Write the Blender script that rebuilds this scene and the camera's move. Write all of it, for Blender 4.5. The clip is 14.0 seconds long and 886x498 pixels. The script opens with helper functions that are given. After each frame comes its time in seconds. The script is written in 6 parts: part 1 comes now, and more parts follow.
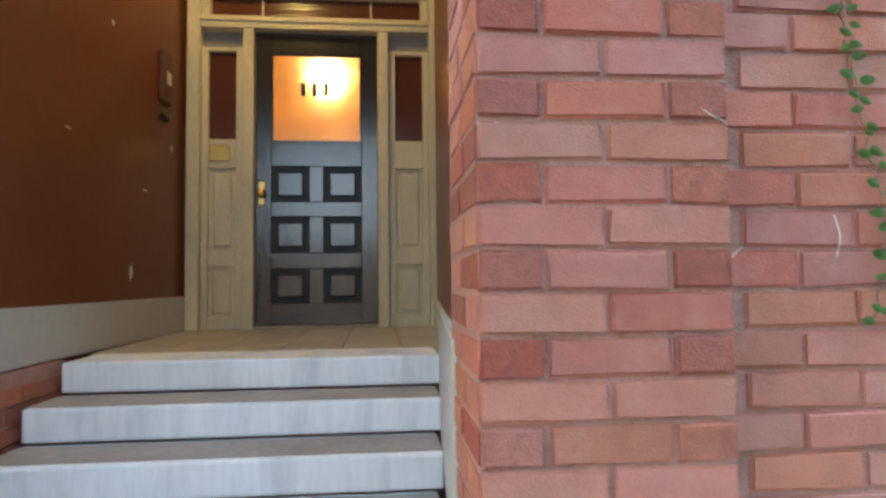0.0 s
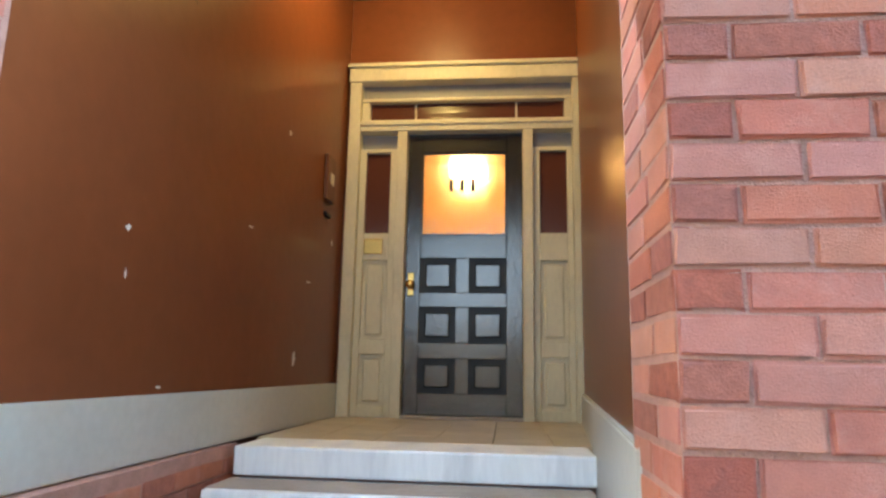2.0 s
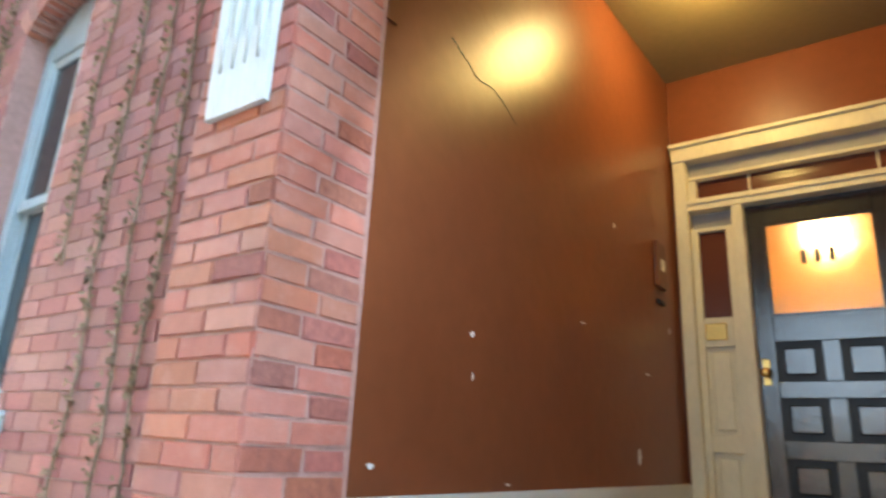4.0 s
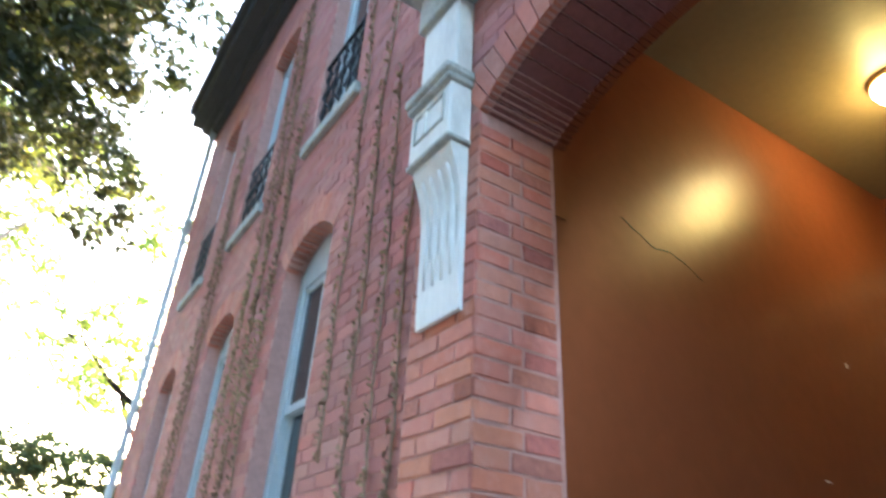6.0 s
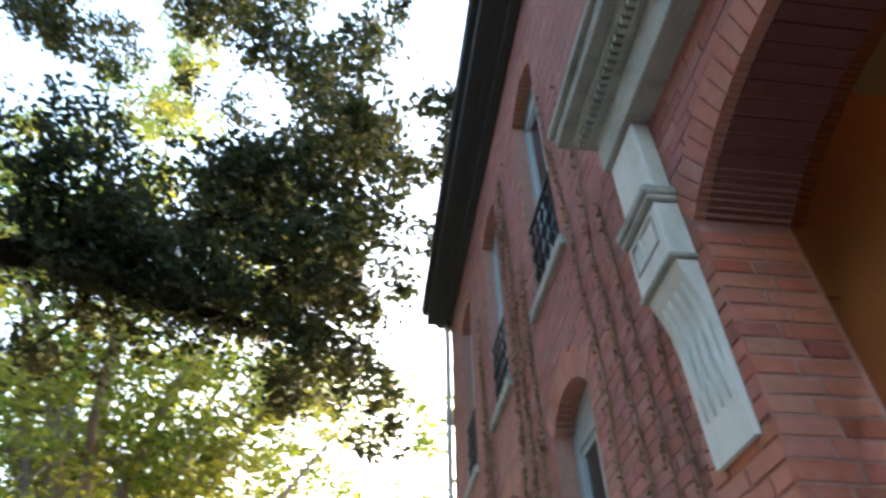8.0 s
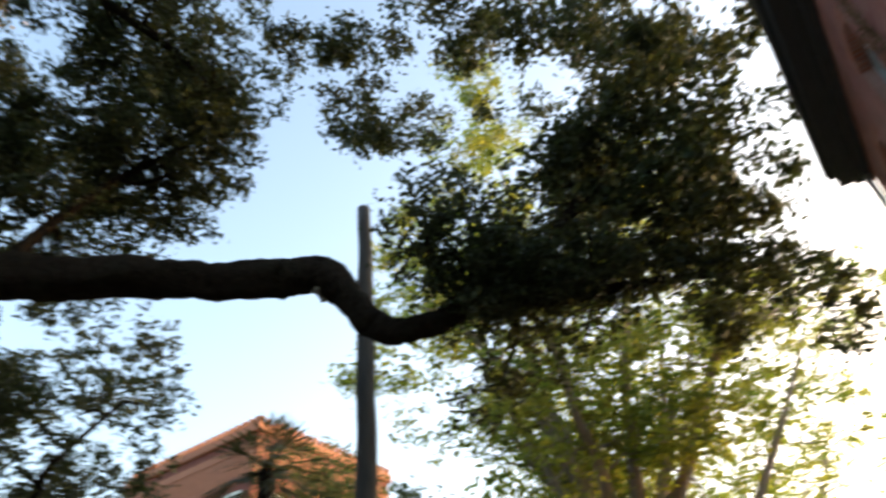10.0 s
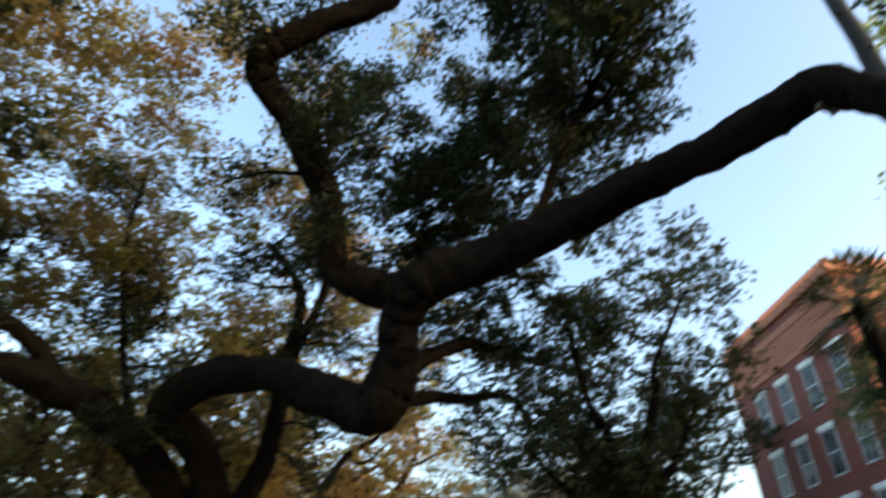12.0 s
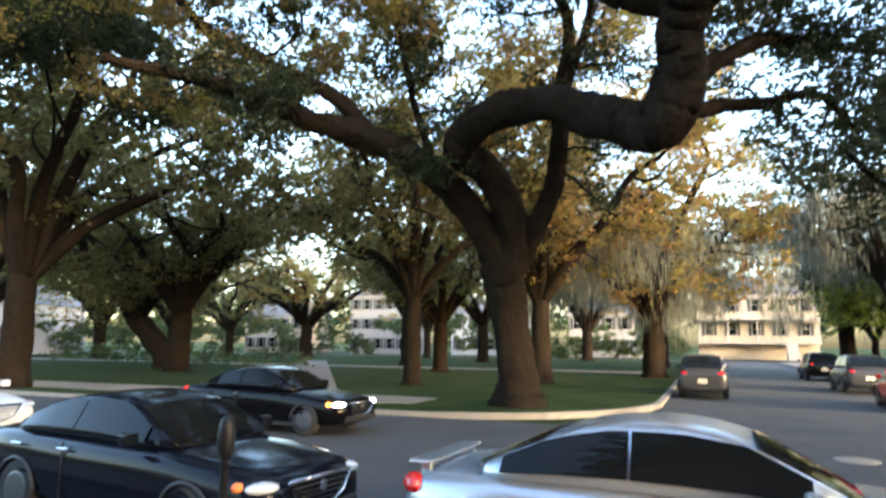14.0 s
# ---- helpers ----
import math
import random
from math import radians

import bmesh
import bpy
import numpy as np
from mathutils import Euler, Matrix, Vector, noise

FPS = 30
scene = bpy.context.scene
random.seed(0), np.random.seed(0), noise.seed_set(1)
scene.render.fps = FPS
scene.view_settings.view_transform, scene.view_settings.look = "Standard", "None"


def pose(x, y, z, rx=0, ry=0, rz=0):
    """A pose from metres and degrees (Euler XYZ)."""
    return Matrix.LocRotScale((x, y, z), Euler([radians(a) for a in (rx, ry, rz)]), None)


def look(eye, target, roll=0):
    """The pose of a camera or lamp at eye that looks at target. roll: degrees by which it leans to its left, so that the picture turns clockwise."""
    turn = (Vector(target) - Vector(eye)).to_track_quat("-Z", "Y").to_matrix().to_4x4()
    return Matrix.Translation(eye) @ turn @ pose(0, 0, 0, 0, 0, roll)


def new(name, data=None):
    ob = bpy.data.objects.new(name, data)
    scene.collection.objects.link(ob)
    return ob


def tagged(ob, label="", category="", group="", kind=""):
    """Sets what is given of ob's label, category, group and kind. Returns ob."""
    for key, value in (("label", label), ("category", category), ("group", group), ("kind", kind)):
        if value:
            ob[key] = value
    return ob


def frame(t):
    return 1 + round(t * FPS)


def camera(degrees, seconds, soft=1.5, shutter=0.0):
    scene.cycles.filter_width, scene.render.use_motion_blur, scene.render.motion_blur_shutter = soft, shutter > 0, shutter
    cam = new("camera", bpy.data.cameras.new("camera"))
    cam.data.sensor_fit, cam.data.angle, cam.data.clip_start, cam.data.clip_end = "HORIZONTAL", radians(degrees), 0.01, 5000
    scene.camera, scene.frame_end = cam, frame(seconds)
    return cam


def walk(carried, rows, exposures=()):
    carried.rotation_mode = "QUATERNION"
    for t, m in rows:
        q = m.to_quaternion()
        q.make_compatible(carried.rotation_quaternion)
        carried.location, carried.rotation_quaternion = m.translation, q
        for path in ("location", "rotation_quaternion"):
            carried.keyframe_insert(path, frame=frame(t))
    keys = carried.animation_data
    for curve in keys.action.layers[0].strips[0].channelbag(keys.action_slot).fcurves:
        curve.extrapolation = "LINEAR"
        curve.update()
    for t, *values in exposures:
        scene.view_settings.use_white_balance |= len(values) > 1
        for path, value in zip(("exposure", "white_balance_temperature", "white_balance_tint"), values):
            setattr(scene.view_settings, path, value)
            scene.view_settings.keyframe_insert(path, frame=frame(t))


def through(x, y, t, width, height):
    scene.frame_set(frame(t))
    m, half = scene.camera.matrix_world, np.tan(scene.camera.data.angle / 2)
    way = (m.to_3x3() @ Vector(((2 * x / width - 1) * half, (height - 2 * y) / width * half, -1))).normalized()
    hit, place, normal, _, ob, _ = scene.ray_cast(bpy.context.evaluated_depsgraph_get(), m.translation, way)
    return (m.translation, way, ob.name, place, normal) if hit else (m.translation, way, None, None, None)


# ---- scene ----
cam = camera(68.7, 14.0, soft=2.5, shutter=0.5)
PATH = [
    (0, (0.089, -1.034, 1.529), (0.287, 0.953, 1.629), -0.60),
    (0.5, (0.063, -1.047, 1.542), (0.164, 0.942, 1.721), -0.00),
    (1, (0.032, -1.054, 1.551), (0.028, 0.931, 1.796), 0.10),
    (1.5, (0.007, -1.060, 1.557), (-0.127, 0.911, 1.869), -0.00),
    (2, (-0.015, -1.058, 1.557), (-0.216, 0.898, 1.921), 1.10),
    (2.5, (-0.008, -1.014, 1.557), (-0.367, 0.916, 1.940), -1.40),
    (3, (0.011, -1.005, 1.581), (-0.572, 0.858, 2.016), 2.20),
    (3.5, (0.018, -1.041, 1.582), (-0.849, 0.682, 2.112), 2.30),
    (3.7, (0.019, -1.052, 1.593), (-0.966, 0.600, 2.143), 2.40),
    (5.8, (0.295, -1.157, 1.605), (-1.169, -0.161, 2.536), 3.80),
    (6, (0.318, -1.179, 1.600), (-1.152, -0.253, 2.591), 3.40),
    (6.5, (0.324, -1.200, 1.605), (-1.136, -0.443, 2.743), 4.60),
    (7, (0.340, -1.209, 1.601), (-1.109, -0.621, 2.848), 1.70),
    (7.2, (0.333, -1.210, 1.606), (-1.115, -0.697, 2.887), 0.40),
    (9.3, (0.353, -1.237, 1.630), (-1.085, -1.660, 2.954), -3.65),
    (9.5, (0.355, -1.242, 1.630), (-1.051, -1.772, 2.950), -5.10),
    (10, (0.361, -1.255, 1.627), (-0.893, -2.120, 2.923), -4.01),
    (10.5, (0.372, -1.268, 1.623), (-0.630, -2.435, 2.902), -1.14),
    (11, (0.383, -1.282, 1.620), (-0.353, -2.662, 2.865), -1.90),
    (11.5, (0.394, -1.295, 1.617), (-0.053, -2.835, 2.812), -2.78),
    (12, (0.406, -1.307, 1.613), (0.308, -3.001, 2.673), -1.30),
    (12.5, (0.417, -1.320, 1.610), (0.671, -3.098, 2.491), -1.14),
    (13, (0.428, -1.334, 1.607), (0.995, -3.133, 2.273), -0.15),
    (13.5, (0.439, -1.347, 1.603), (1.119, -3.169, 2.068), 0.83),
    (14, (0.450, -1.360, 1.600), (1.191, -3.195, 1.888), 0.51),
]
walk(cam, [(t, look(eye, target, roll)) for t, eye, target, roll in PATH],
     [(t, s, k, 10) for t, s, k in ((0, 3.65, 5800), (1.0, 3.85, 5900), (2.0, 4.1, 5700), (3.0, 4.15, 5650), (3.7, 4.2, 5650), (6.0, 3.6, 5200), (7.2, 3.05, 5300), (9.5, 1.6, 6400), (10.5, 1.25, 6200), (11.5, 1.05, 5900), (12.0, 1.15, 5800), (12.5, 1.6, 6000), (13.0, 2.15, 5800), (14.0, 2.6, 5500))])

# ---------------------------------------------------------------- world, sun, exposure
SUN_DIR = Vector((-0.86, 0.40, 0.13)).normalized()     # towards the low evening sun beyond the house
world = bpy.data.worlds.new("world")
scene.world = world
world.use_nodes = True
_wn = world.node_tree
_sky = _wn.nodes.new("ShaderNodeTexSky")
_sky.sky_type = 'NISHITA'
_sky.sun_disc = False
_sky.sun_elevation = math.asin(SUN_DIR.z)
_sky.sun_rotation = math.atan2(SUN_DIR.x, SUN_DIR.y)
_sky.air_density, _sky.dust_density, _sky.ozone_density = 0.95, 3.6, 0.5
_wn.links.new(_sky.outputs[0], _wn.nodes["Background"].inputs[0])
_wn.nodes["Background"].inputs[1].default_value = 0.36
_sun = new("sun", bpy.data.lights.new("sun", 'SUN'))
_sun.data.energy, _sun.data.angle, _sun.data.color = 1.1, radians(0.5), (1.0, 0.72, 0.42)
_sun.matrix_world = look(SUN_DIR * 60, (0, 0, 0))

# ---------------------------------------------------------------- materials
def mat(name, base, rough=0.6, metal=0.0, var=0.15, scale=8.0, bump=0.0, fine=60.0, stain=0.0, stain_col=(0.05, 0.04, 0.03),
        stain_scale=1.5, rnd=0.0, island=0.0, spec=0.5, streak=(1, 1, 1), relief=0.01):
    """A surface with grain at two scales, bump, optional stains and a spread of tone per object or per island."""
    m = bpy.data.materials.new(name)
    m.use_nodes = True
    nt = m.node_tree
    N, L = nt.nodes, nt.links
    b = N["Principled BSDF"]
    b.inputs["Roughness"].default_value, b.inputs["Metallic"].default_value = rough, metal
    b.inputs["Specular IOR Level"].default_value = spec
    tc = N.new("ShaderNodeTexCoord")
    mp = N.new("ShaderNodeMapping")
    mp.inputs["Scale"].default_value = streak
    geo = N.new("ShaderNodeNewGeometry")
    L.new(geo.outputs["Position"], mp.inputs["Vector"])
    n1, n2 = N.new("ShaderNodeTexNoise"), N.new("ShaderNodeTexNoise")
    for n, s in ((n1, scale), (n2, fine)):
        n.inputs["Scale"].default_value, n.inputs["Detail"].default_value = s, 4.0
        L.new(mp.outputs[0], n.inputs["Vector"])
    mixn = N.new("ShaderNodeMath"); mixn.operation = 'ADD'
    L.new(n1.outputs["Fac"], mixn.inputs[0]); L.new(n2.outputs["Fac"], mixn.inputs[1])
    val = N.new("ShaderNodeMapRange")
    val.inputs["From Min"].default_value, val.inputs["From Max"].default_value = 0.6, 1.4
    val.inputs["To Min"].default_value, val.inputs["To Max"].default_value = 1 - var, 1 + var
    L.new(mixn.outputs[0], val.inputs["Value"])
    out = val.outputs[0]
    hsv = N.new("ShaderNodeHueSaturation")
    hsv.inputs["Color"].default_value = (*base, 1)
    if rnd or island:
        if rnd:
            src = N.new("ShaderNodeObjectInfo").outputs["Random"]
        else:
            src = geo.outputs["Random Per Island"]
        r = N.new("ShaderNodeMapRange")
        k = rnd or island
        r.inputs["To Min"].default_value, r.inputs["To Max"].default_value = 1 - k, 1 + k * 0.8
        L.new(src, r.inputs["Value"])
        mu = N.new("ShaderNodeMath"); mu.operation = 'MULTIPLY'
        L.new(out, mu.inputs[0]); L.new(r.outputs[0], mu.inputs[1])
        out = mu.outputs[0]
        wn = N.new("ShaderNodeTexWhiteNoise"); wn.noise_dimensions = '1D'
        L.new(src, wn.inputs["W"])
        hr = N.new("ShaderNodeMapRange")
        hr.inputs["To Min"].default_value, hr.inputs["To Max"].default_value = 0.5 - k * 0.05, 0.5 + k * 0.05
        L.new(wn.outputs["Value"], hr.inputs["Value"]); L.new(hr.outputs[0], hsv.inputs["Hue"])
        sr = N.new("ShaderNodeMapRange")
        sr.inputs["To Min"].default_value, sr.inputs["To Max"].default_value = 1 - k * 0.6, 1 + k * 0.5
        wc = N.new("ShaderNodeSeparateColor"); L.new(wn.outputs["Color"], wc.inputs[0])
        L.new(wc.outputs[1], sr.inputs["Value"]); L.new(sr.outputs[0], hsv.inputs["Saturation"])
    L.new(out, hsv.inputs["Value"])
    col = hsv.outputs[0]
    if stain:
        n3 = N.new("ShaderNodeTexNoise")
        n3.inputs["Scale"].default_value, n3.inputs["Detail"].default_value, n3.inputs["Roughness"].default_value = stain_scale, 6.0, 0.65
        L.new(mp.outputs[0], n3.inputs["Vector"])
        sm = N.new("ShaderNodeMapRange")
        sm.inputs["From Min"].default_value, sm.inputs["From Max"].default_value = 0.5, 0.72
        sm.inputs["To Max"].default_value = stain
        L.new(n3.outputs["Fac"], sm.inputs["Value"])
        mx = N.new("ShaderNodeMix"); mx.data_type = 'RGBA'
        mx.inputs["B"].default_value = (*stain_col, 1)
        L.new(sm.outputs[0], mx.inputs["Factor"]); L.new(col, mx.inputs["A"])
        col = mx.outputs["Result"]
    L.new(col, b.inputs["Base Color"])
    if bump:
        bp = N.new("ShaderNodeBump")
        bp.inputs["Strength"].default_value, bp.inputs["Distance"].default_value = bump, relief
        L.new(mixn.outputs[0], bp.inputs["Height"]); L.new(bp.outputs[0], b.inputs["Normal"])
    return m


def leaf_mat(name, base, trans, var=0.4, through=0.42):
    m = bpy.data.materials.new(name)
    m.use_nodes = True
    nt = m.node_tree
    N, L = nt.nodes, nt.links
    b = N["Principled BSDF"]
    b.inputs["Roughness"].default_value = 0.6
    b.inputs["Specular IOR Level"].default_value = 0.15
    geo = N.new("ShaderNodeNewGeometry")
    r = N.new("ShaderNodeMapRange")
    r.inputs["To Min"].default_value, r.inputs["To Max"].default_value = 1 - var, 1 + var
    L.new(geo.outputs["Random Per Island"], r.inputs["Value"])
    wn = N.new("ShaderNodeTexNoise"); wn.inputs["Scale"].default_value = 0.8
    L.new(geo.outputs["Position"], wn.inputs["Vector"])
    hr = N.new("ShaderNodeMapRange")
    hr.inputs["From Min"].default_value, hr.inputs["From Max"].default_value = 0.3, 0.7
    hr.inputs["To Min"].default_value, hr.inputs["To Max"].default_value = 0.455, 0.53
    L.new(wn.outputs["Fac"], hr.inputs["Value"])
    outs = []
    for c in (base, trans):
        h = N.new("ShaderNodeHueSaturation"); h.inputs["Color"].default_value = (*c, 1)
        L.new(r.outputs[0], h.inputs["Value"]); L.new(hr.outputs[0], h.inputs["Hue"])
        outs.append(h.outputs[0])
    L.new(outs[0], b.inputs["Base Color"])
    tl = N.new("ShaderNodeBsdfTranslucent")
    L.new(outs[1], tl.inputs["Color"])
    mx = N.new("ShaderNodeMixShader"); mx.inputs[0].default_value = through
    L.new(b.outputs[0], mx.inputs[1]); L.new(tl.outputs[0], mx.inputs[2])
    L.new(mx.outputs[0], N["Material Output"].inputs["Surface"])
    return m


def glass_mat(name, base, rough, spec=0.5):
    m = bpy.data.materials.new(name)
    m.use_nodes = True
    b = m.node_tree.nodes["Principled BSDF"]
    b.inputs["Base Color"].default_value = (*base, 1)
    b.inputs["Roughness"].default_value, b.inputs["IOR"].default_value = rough, 1.52
    b.inputs["Specular IOR Level"].default_value = spec
    nz = m.node_tree.nodes.new("ShaderNodeTexNoise"); nz.inputs["Scale"].default_value = 5.0
    bp = m.node_tree.nodes.new("ShaderNodeBump"); bp.inputs["Strength"].default_value, bp.inputs["Distance"].default_value = 0.25, 0.01
    m.node_tree.links.new(nz.outputs["Fac"], bp.inputs["Height"]); m.node_tree.links.new(bp.outputs[0], b.inputs["Normal"])
    return m


def glow_mat(name, col, strength):
    m = bpy.data.materials.new(name)
    m.use_nodes = True
    b = m.node_tree.nodes["Principled BSDF"]
    b.inputs["Base Color"].default_value = (*col, 1)
    b.inputs["Emission Color"].default_value, b.inputs["Emission Strength"].default_value = (*col, 1), strength
    return m


BRICK = mat("brick_near", (0.46, 0.172, 0.112), 0.75, var=0.16, scale=18, fine=260, bump=0.3, rnd=0.15, stain=0.45, stain_col=(0.54, 0.29, 0.23), stain_scale=11)
BRICK_DARK = mat("brick_rough_dark", (0.36, 0.12, 0.08), 0.85, var=0.25, scale=40, fine=220, bump=0.4, rnd=0.15, stain=0.5, stain_col=(0.16, 0.06, 0.05), stain_scale=25)
# brick with the shade under the arch put into its colour
SOFFIT = mat("shaded_soffit_brick", (0.17, 0.065, 0.05), 0.85, var=0.25, scale=30, fine=200, bump=0.4, island=0.1)
BRICK_FAR = mat("brick_joined", (0.40, 0.165, 0.13), 0.8, var=0.16, scale=3, fine=60, bump=0.15, island=0.15, stain=0.3, stain_col=(0.34, 0.2, 0.14), stain_scale=0.7)
MORTAR = mat("mortar", (0.44, 0.25, 0.20), 0.9, var=0.2, scale=25, fine=200, bump=0.6)
PLASTER = mat("orange_gloss_plaster", (0.172, 0.053, 0.019), 0.33, spec=0.28, var=0.10, scale=2.2, fine=14, bump=0.10, stain=0.45, stain_col=(0.14, 0.042, 0.02), stain_scale=1.2)
PLASTER_CEIL = mat("ceiling_paint", (0.17, 0.13, 0.065), 0.4, var=0.1, scale=2, fine=20, bump=0.05)
CREAM = mat("cream_paint", (0.57, 0.515, 0.36), 0.5, var=0.10, scale=5, fine=50, bump=0.12, stain=0.3, stain_col=(0.28, 0.25, 0.17), stain_scale=6, streak=(1, 1, 0.4))
# darker copy of the cream: shade under the mouldings as colour
CREAM_SHADE = mat("cream_paint_shaded", (0.26, 0.25, 0.235), 0.55, var=0.1, scale=5, fine=50)
BASEBOARD = mat("pale_baseboard", (0.52, 0.51, 0.45), 0.45, var=0.08, scale=4, fine=30, bump=0.05, stain=0.2, stain_col=(0.3, 0.27, 0.2), stain_scale=4)
CHIP = mat("bare_plaster", (0.75, 0.72, 0.68), 0.9, var=0.1)
DOOR_BLACK = mat("black_gloss_paint", (0.016, 0.019, 0.021), 0.2, var=0.25, scale=9, fine=40, bump=0.22, spec=0.9)
DOOR_BLACK.node_tree.nodes["Principled BSDF"].inputs["Coat Weight"].default_value = 0.5
DOOR_BLACK.node_tree.nodes["Principled BSDF"].inputs["Coat Roughness"].default_value = 0.16
# near-black for hollows: the shade inside them is put into the colour
DOOR_GROOVE = mat("recess_shade_black", (0.004, 0.004, 0.004), 0.5, var=0.2)
BRASS = mat("brass", (0.65, 0.42, 0.12), 0.3, 1.0, var=0.15)
MARBLE = mat("white_marble", (0.85, 0.85, 0.84), 0.45, var=0.10, scale=3, fine=30, bump=0.1, stain=0.35, stain_col=(0.36, 0.36, 0.38), stain_scale=4.5, streak=(1.6, 1, 0.25))
TREAD = mat("worn_marble_tread", (0.34, 0.30, 0.26), 0.55, var=0.2, scale=4, fine=40, bump=0.15, stain=0.5, stain_col=(0.16, 0.12, 0.08), stain_scale=3)
PORCH = mat("porch_marble_floor", (0.46, 0.38, 0.27), 0.35, var=0.15, scale=4, fine=30, bump=0.08, stain=0.5, stain_col=(0.16, 0.10, 0.05), stain_scale=3)
STONE = mat("white_painted_stone", (0.72, 0.72, 0.66), 0.7, var=0.08, scale=5, fine=50, bump=0.2, stain=0.45, stain_col=(0.28, 0.28, 0.22), stain_scale=3, streak=(1, 1, 0.4))
STONE_MOSSY = mat("weathered_grey_stone", (0.40, 0.41, 0.36), 0.85, var=0.25, scale=6, fine=60, bump=0.4, stain=0.7, stain_col=(0.10, 0.11, 0.08), stain_scale=4)
SASH = mat("pale_sash_paint", (0.46, 0.51, 0.50), 0.5, var=0.1, scale=8, fine=50, bump=0.1, stain=0.3, stain_col=(0.35, 0.36, 0.35), stain_scale=6)
IRON = mat("black_iron", (0.02, 0.02, 0.022), 0.5, 0.6, var=0.3)
WINDOW_GLASS = glass_mat("window_glass", (0.02, 0.025, 0.025), 0.03, 1.0)
DOOR_GLASS = glass_mat("amber_door_glass", (0.85, 0.62, 0.34), 0.16, 0.6)
DOOR_GLASS.node_tree.nodes["Principled BSDF"].inputs["Transmission Weight"].default_value = 0.9
HALL = mat("hall_paint", (0.5, 0.33, 0.13), 0.6, var=0.1)
SIDE_GLASS = glass_mat("sidelight_glass", (0.09, 0.03, 0.02), 0.2, 0.35)
EAVE = mat("dark_eave_wood", (0.045, 0.05, 0.05), 0.7, var=0.3, scale=6, fine=40, bump=0.2)
SLATE = mat("roof_slate", (0.08, 0.08, 0.085), 0.7, var=0.3, scale=3, fine=30, bump=0.3)
VINE_STEM = mat("vine_stem", (0.26, 0.18, 0.11), 0.9, var=0.3)
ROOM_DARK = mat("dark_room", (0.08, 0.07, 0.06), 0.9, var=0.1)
ASPHALT = mat("asphalt", (0.055, 0.057, 0.06), 0.85, spec=0.2, var=0.25, scale=0.8, fine=90, bump=0.3, stain=0.4, stain_col=(0.035, 0.035, 0.035), stain_scale=0.25)
CONCRETE = mat("pavement_concrete", (0.20, 0.175, 0.15), 0.9, spec=0.1, var=0.2, scale=1.2, fine=60, bump=0.3, stain=0.4, stain_col=(0.14, 0.12, 0.1), stain_scale=0.6)
KERB = mat("kerb_stone", (0.19, 0.175, 0.155), 0.9, var=0.2, scale=3, fine=60, bump=0.3)
LAWN = mat("lawn", (0.028, 0.043, 0.014), 0.95, spec=0.03, var=0.5, scale=0.5, fine=25, bump=0.8, stain=0.45, stain_col=(0.045, 0.035, 0.022), stain_scale=0.25)
BARK = mat("oak_bark", (0.018, 0.013, 0.009), 0.95, var=0.5, scale=7, fine=26, bump=1.0, relief=0.08, spec=0.06, stain=0.4, stain_col=(0.028, 0.03, 0.019), stain_scale=1.5)
BARK_PALE = mat("pale_bark", (0.20, 0.17, 0.13), 0.9, var=0.3, scale=4, fine=30, bump=0.6)
POLE_WOOD = mat("weathered_pole", (0.045, 0.04, 0.037), 0.9, var=0.3, scale=6, fine=50, bump=0.5, streak=(3, 3, 0.3))
OAK_LEAF = leaf_mat("oak_leaves", (0.022, 0.028, 0.013), (0.11, 0.125, 0.035), 0.45, 0.2)
# lit copy of the oak leaves, sunlight put into the golden colour
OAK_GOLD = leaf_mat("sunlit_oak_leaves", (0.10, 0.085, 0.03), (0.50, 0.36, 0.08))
SYC_LEAF = leaf_mat("sycamore_leaves", (0.09, 0.12, 0.03), (0.38, 0.45, 0.06))
FAR_LEAF = leaf_mat("far_leaves", (0.034, 0.05, 0.024), (0.11, 0.14, 0.04))
OLIVE_LEAF = leaf_mat("olive_oak_leaves", (0.05, 0.052, 0.024), (0.30, 0.25, 0.07), 0.45, 0.42)
MOSS_LEAF = leaf_mat("hanging_moss", (0.14, 0.15, 0.12), (0.26, 0.26, 0.2), 0.3)
DRY_VINE = leaf_mat("dry_vine_leaves", (0.27, 0.19, 0.11), (0.22, 0.17, 0.08), 0.45, 0.25)
VINE_LEAF = leaf_mat("vine_leaves", (0.07, 0.17, 0.05), (0.2, 0.35, 0.08), 0.3)
RED_WALL = mat("red_house_brick", (0.15, 0.04, 0.026), 0.85, var=0.2, scale=2, fine=14, bump=0.2)
TERRACOTTA = mat("terracotta_trim", (0.34, 0.13, 0.07), 0.8, var=0.2, scale=3, fine=20)
PALE_WALL = mat("pale_clapboard", (0.27, 0.26, 0.25), 0.8, var=0.08, scale=1, fine=10)
BLUE_WALL = mat("pale_blue_wall", (0.34, 0.38, 0.41), 0.8, var=0.08, scale=1, fine=10)
CREAM_WALL = mat("cream_render", (0.33, 0.29, 0.23), 0.85, var=0.1, scale=1, fine=10)
SHUTTER = mat("dark_shutter", (0.03, 0.035, 0.035), 0.6, var=0.2)
LAMP_GLOW = glow_mat("lamp_globe", (1.0, 0.66, 0.22), 6.0)
HALL_GLOW = glow_mat("hall_globe", (1.0, 0.70, 0.32), 3.1)
CAR_NAVY = mat("navy_car_paint", (0.004, 0.005, 0.009), 0.12, 0.0, var=0.02, spec=0.18)
CAR_BLACK = mat("black_car_paint", (0.003, 0.003, 0.004), 0.12, 0.0, var=0.02, spec=0.18)
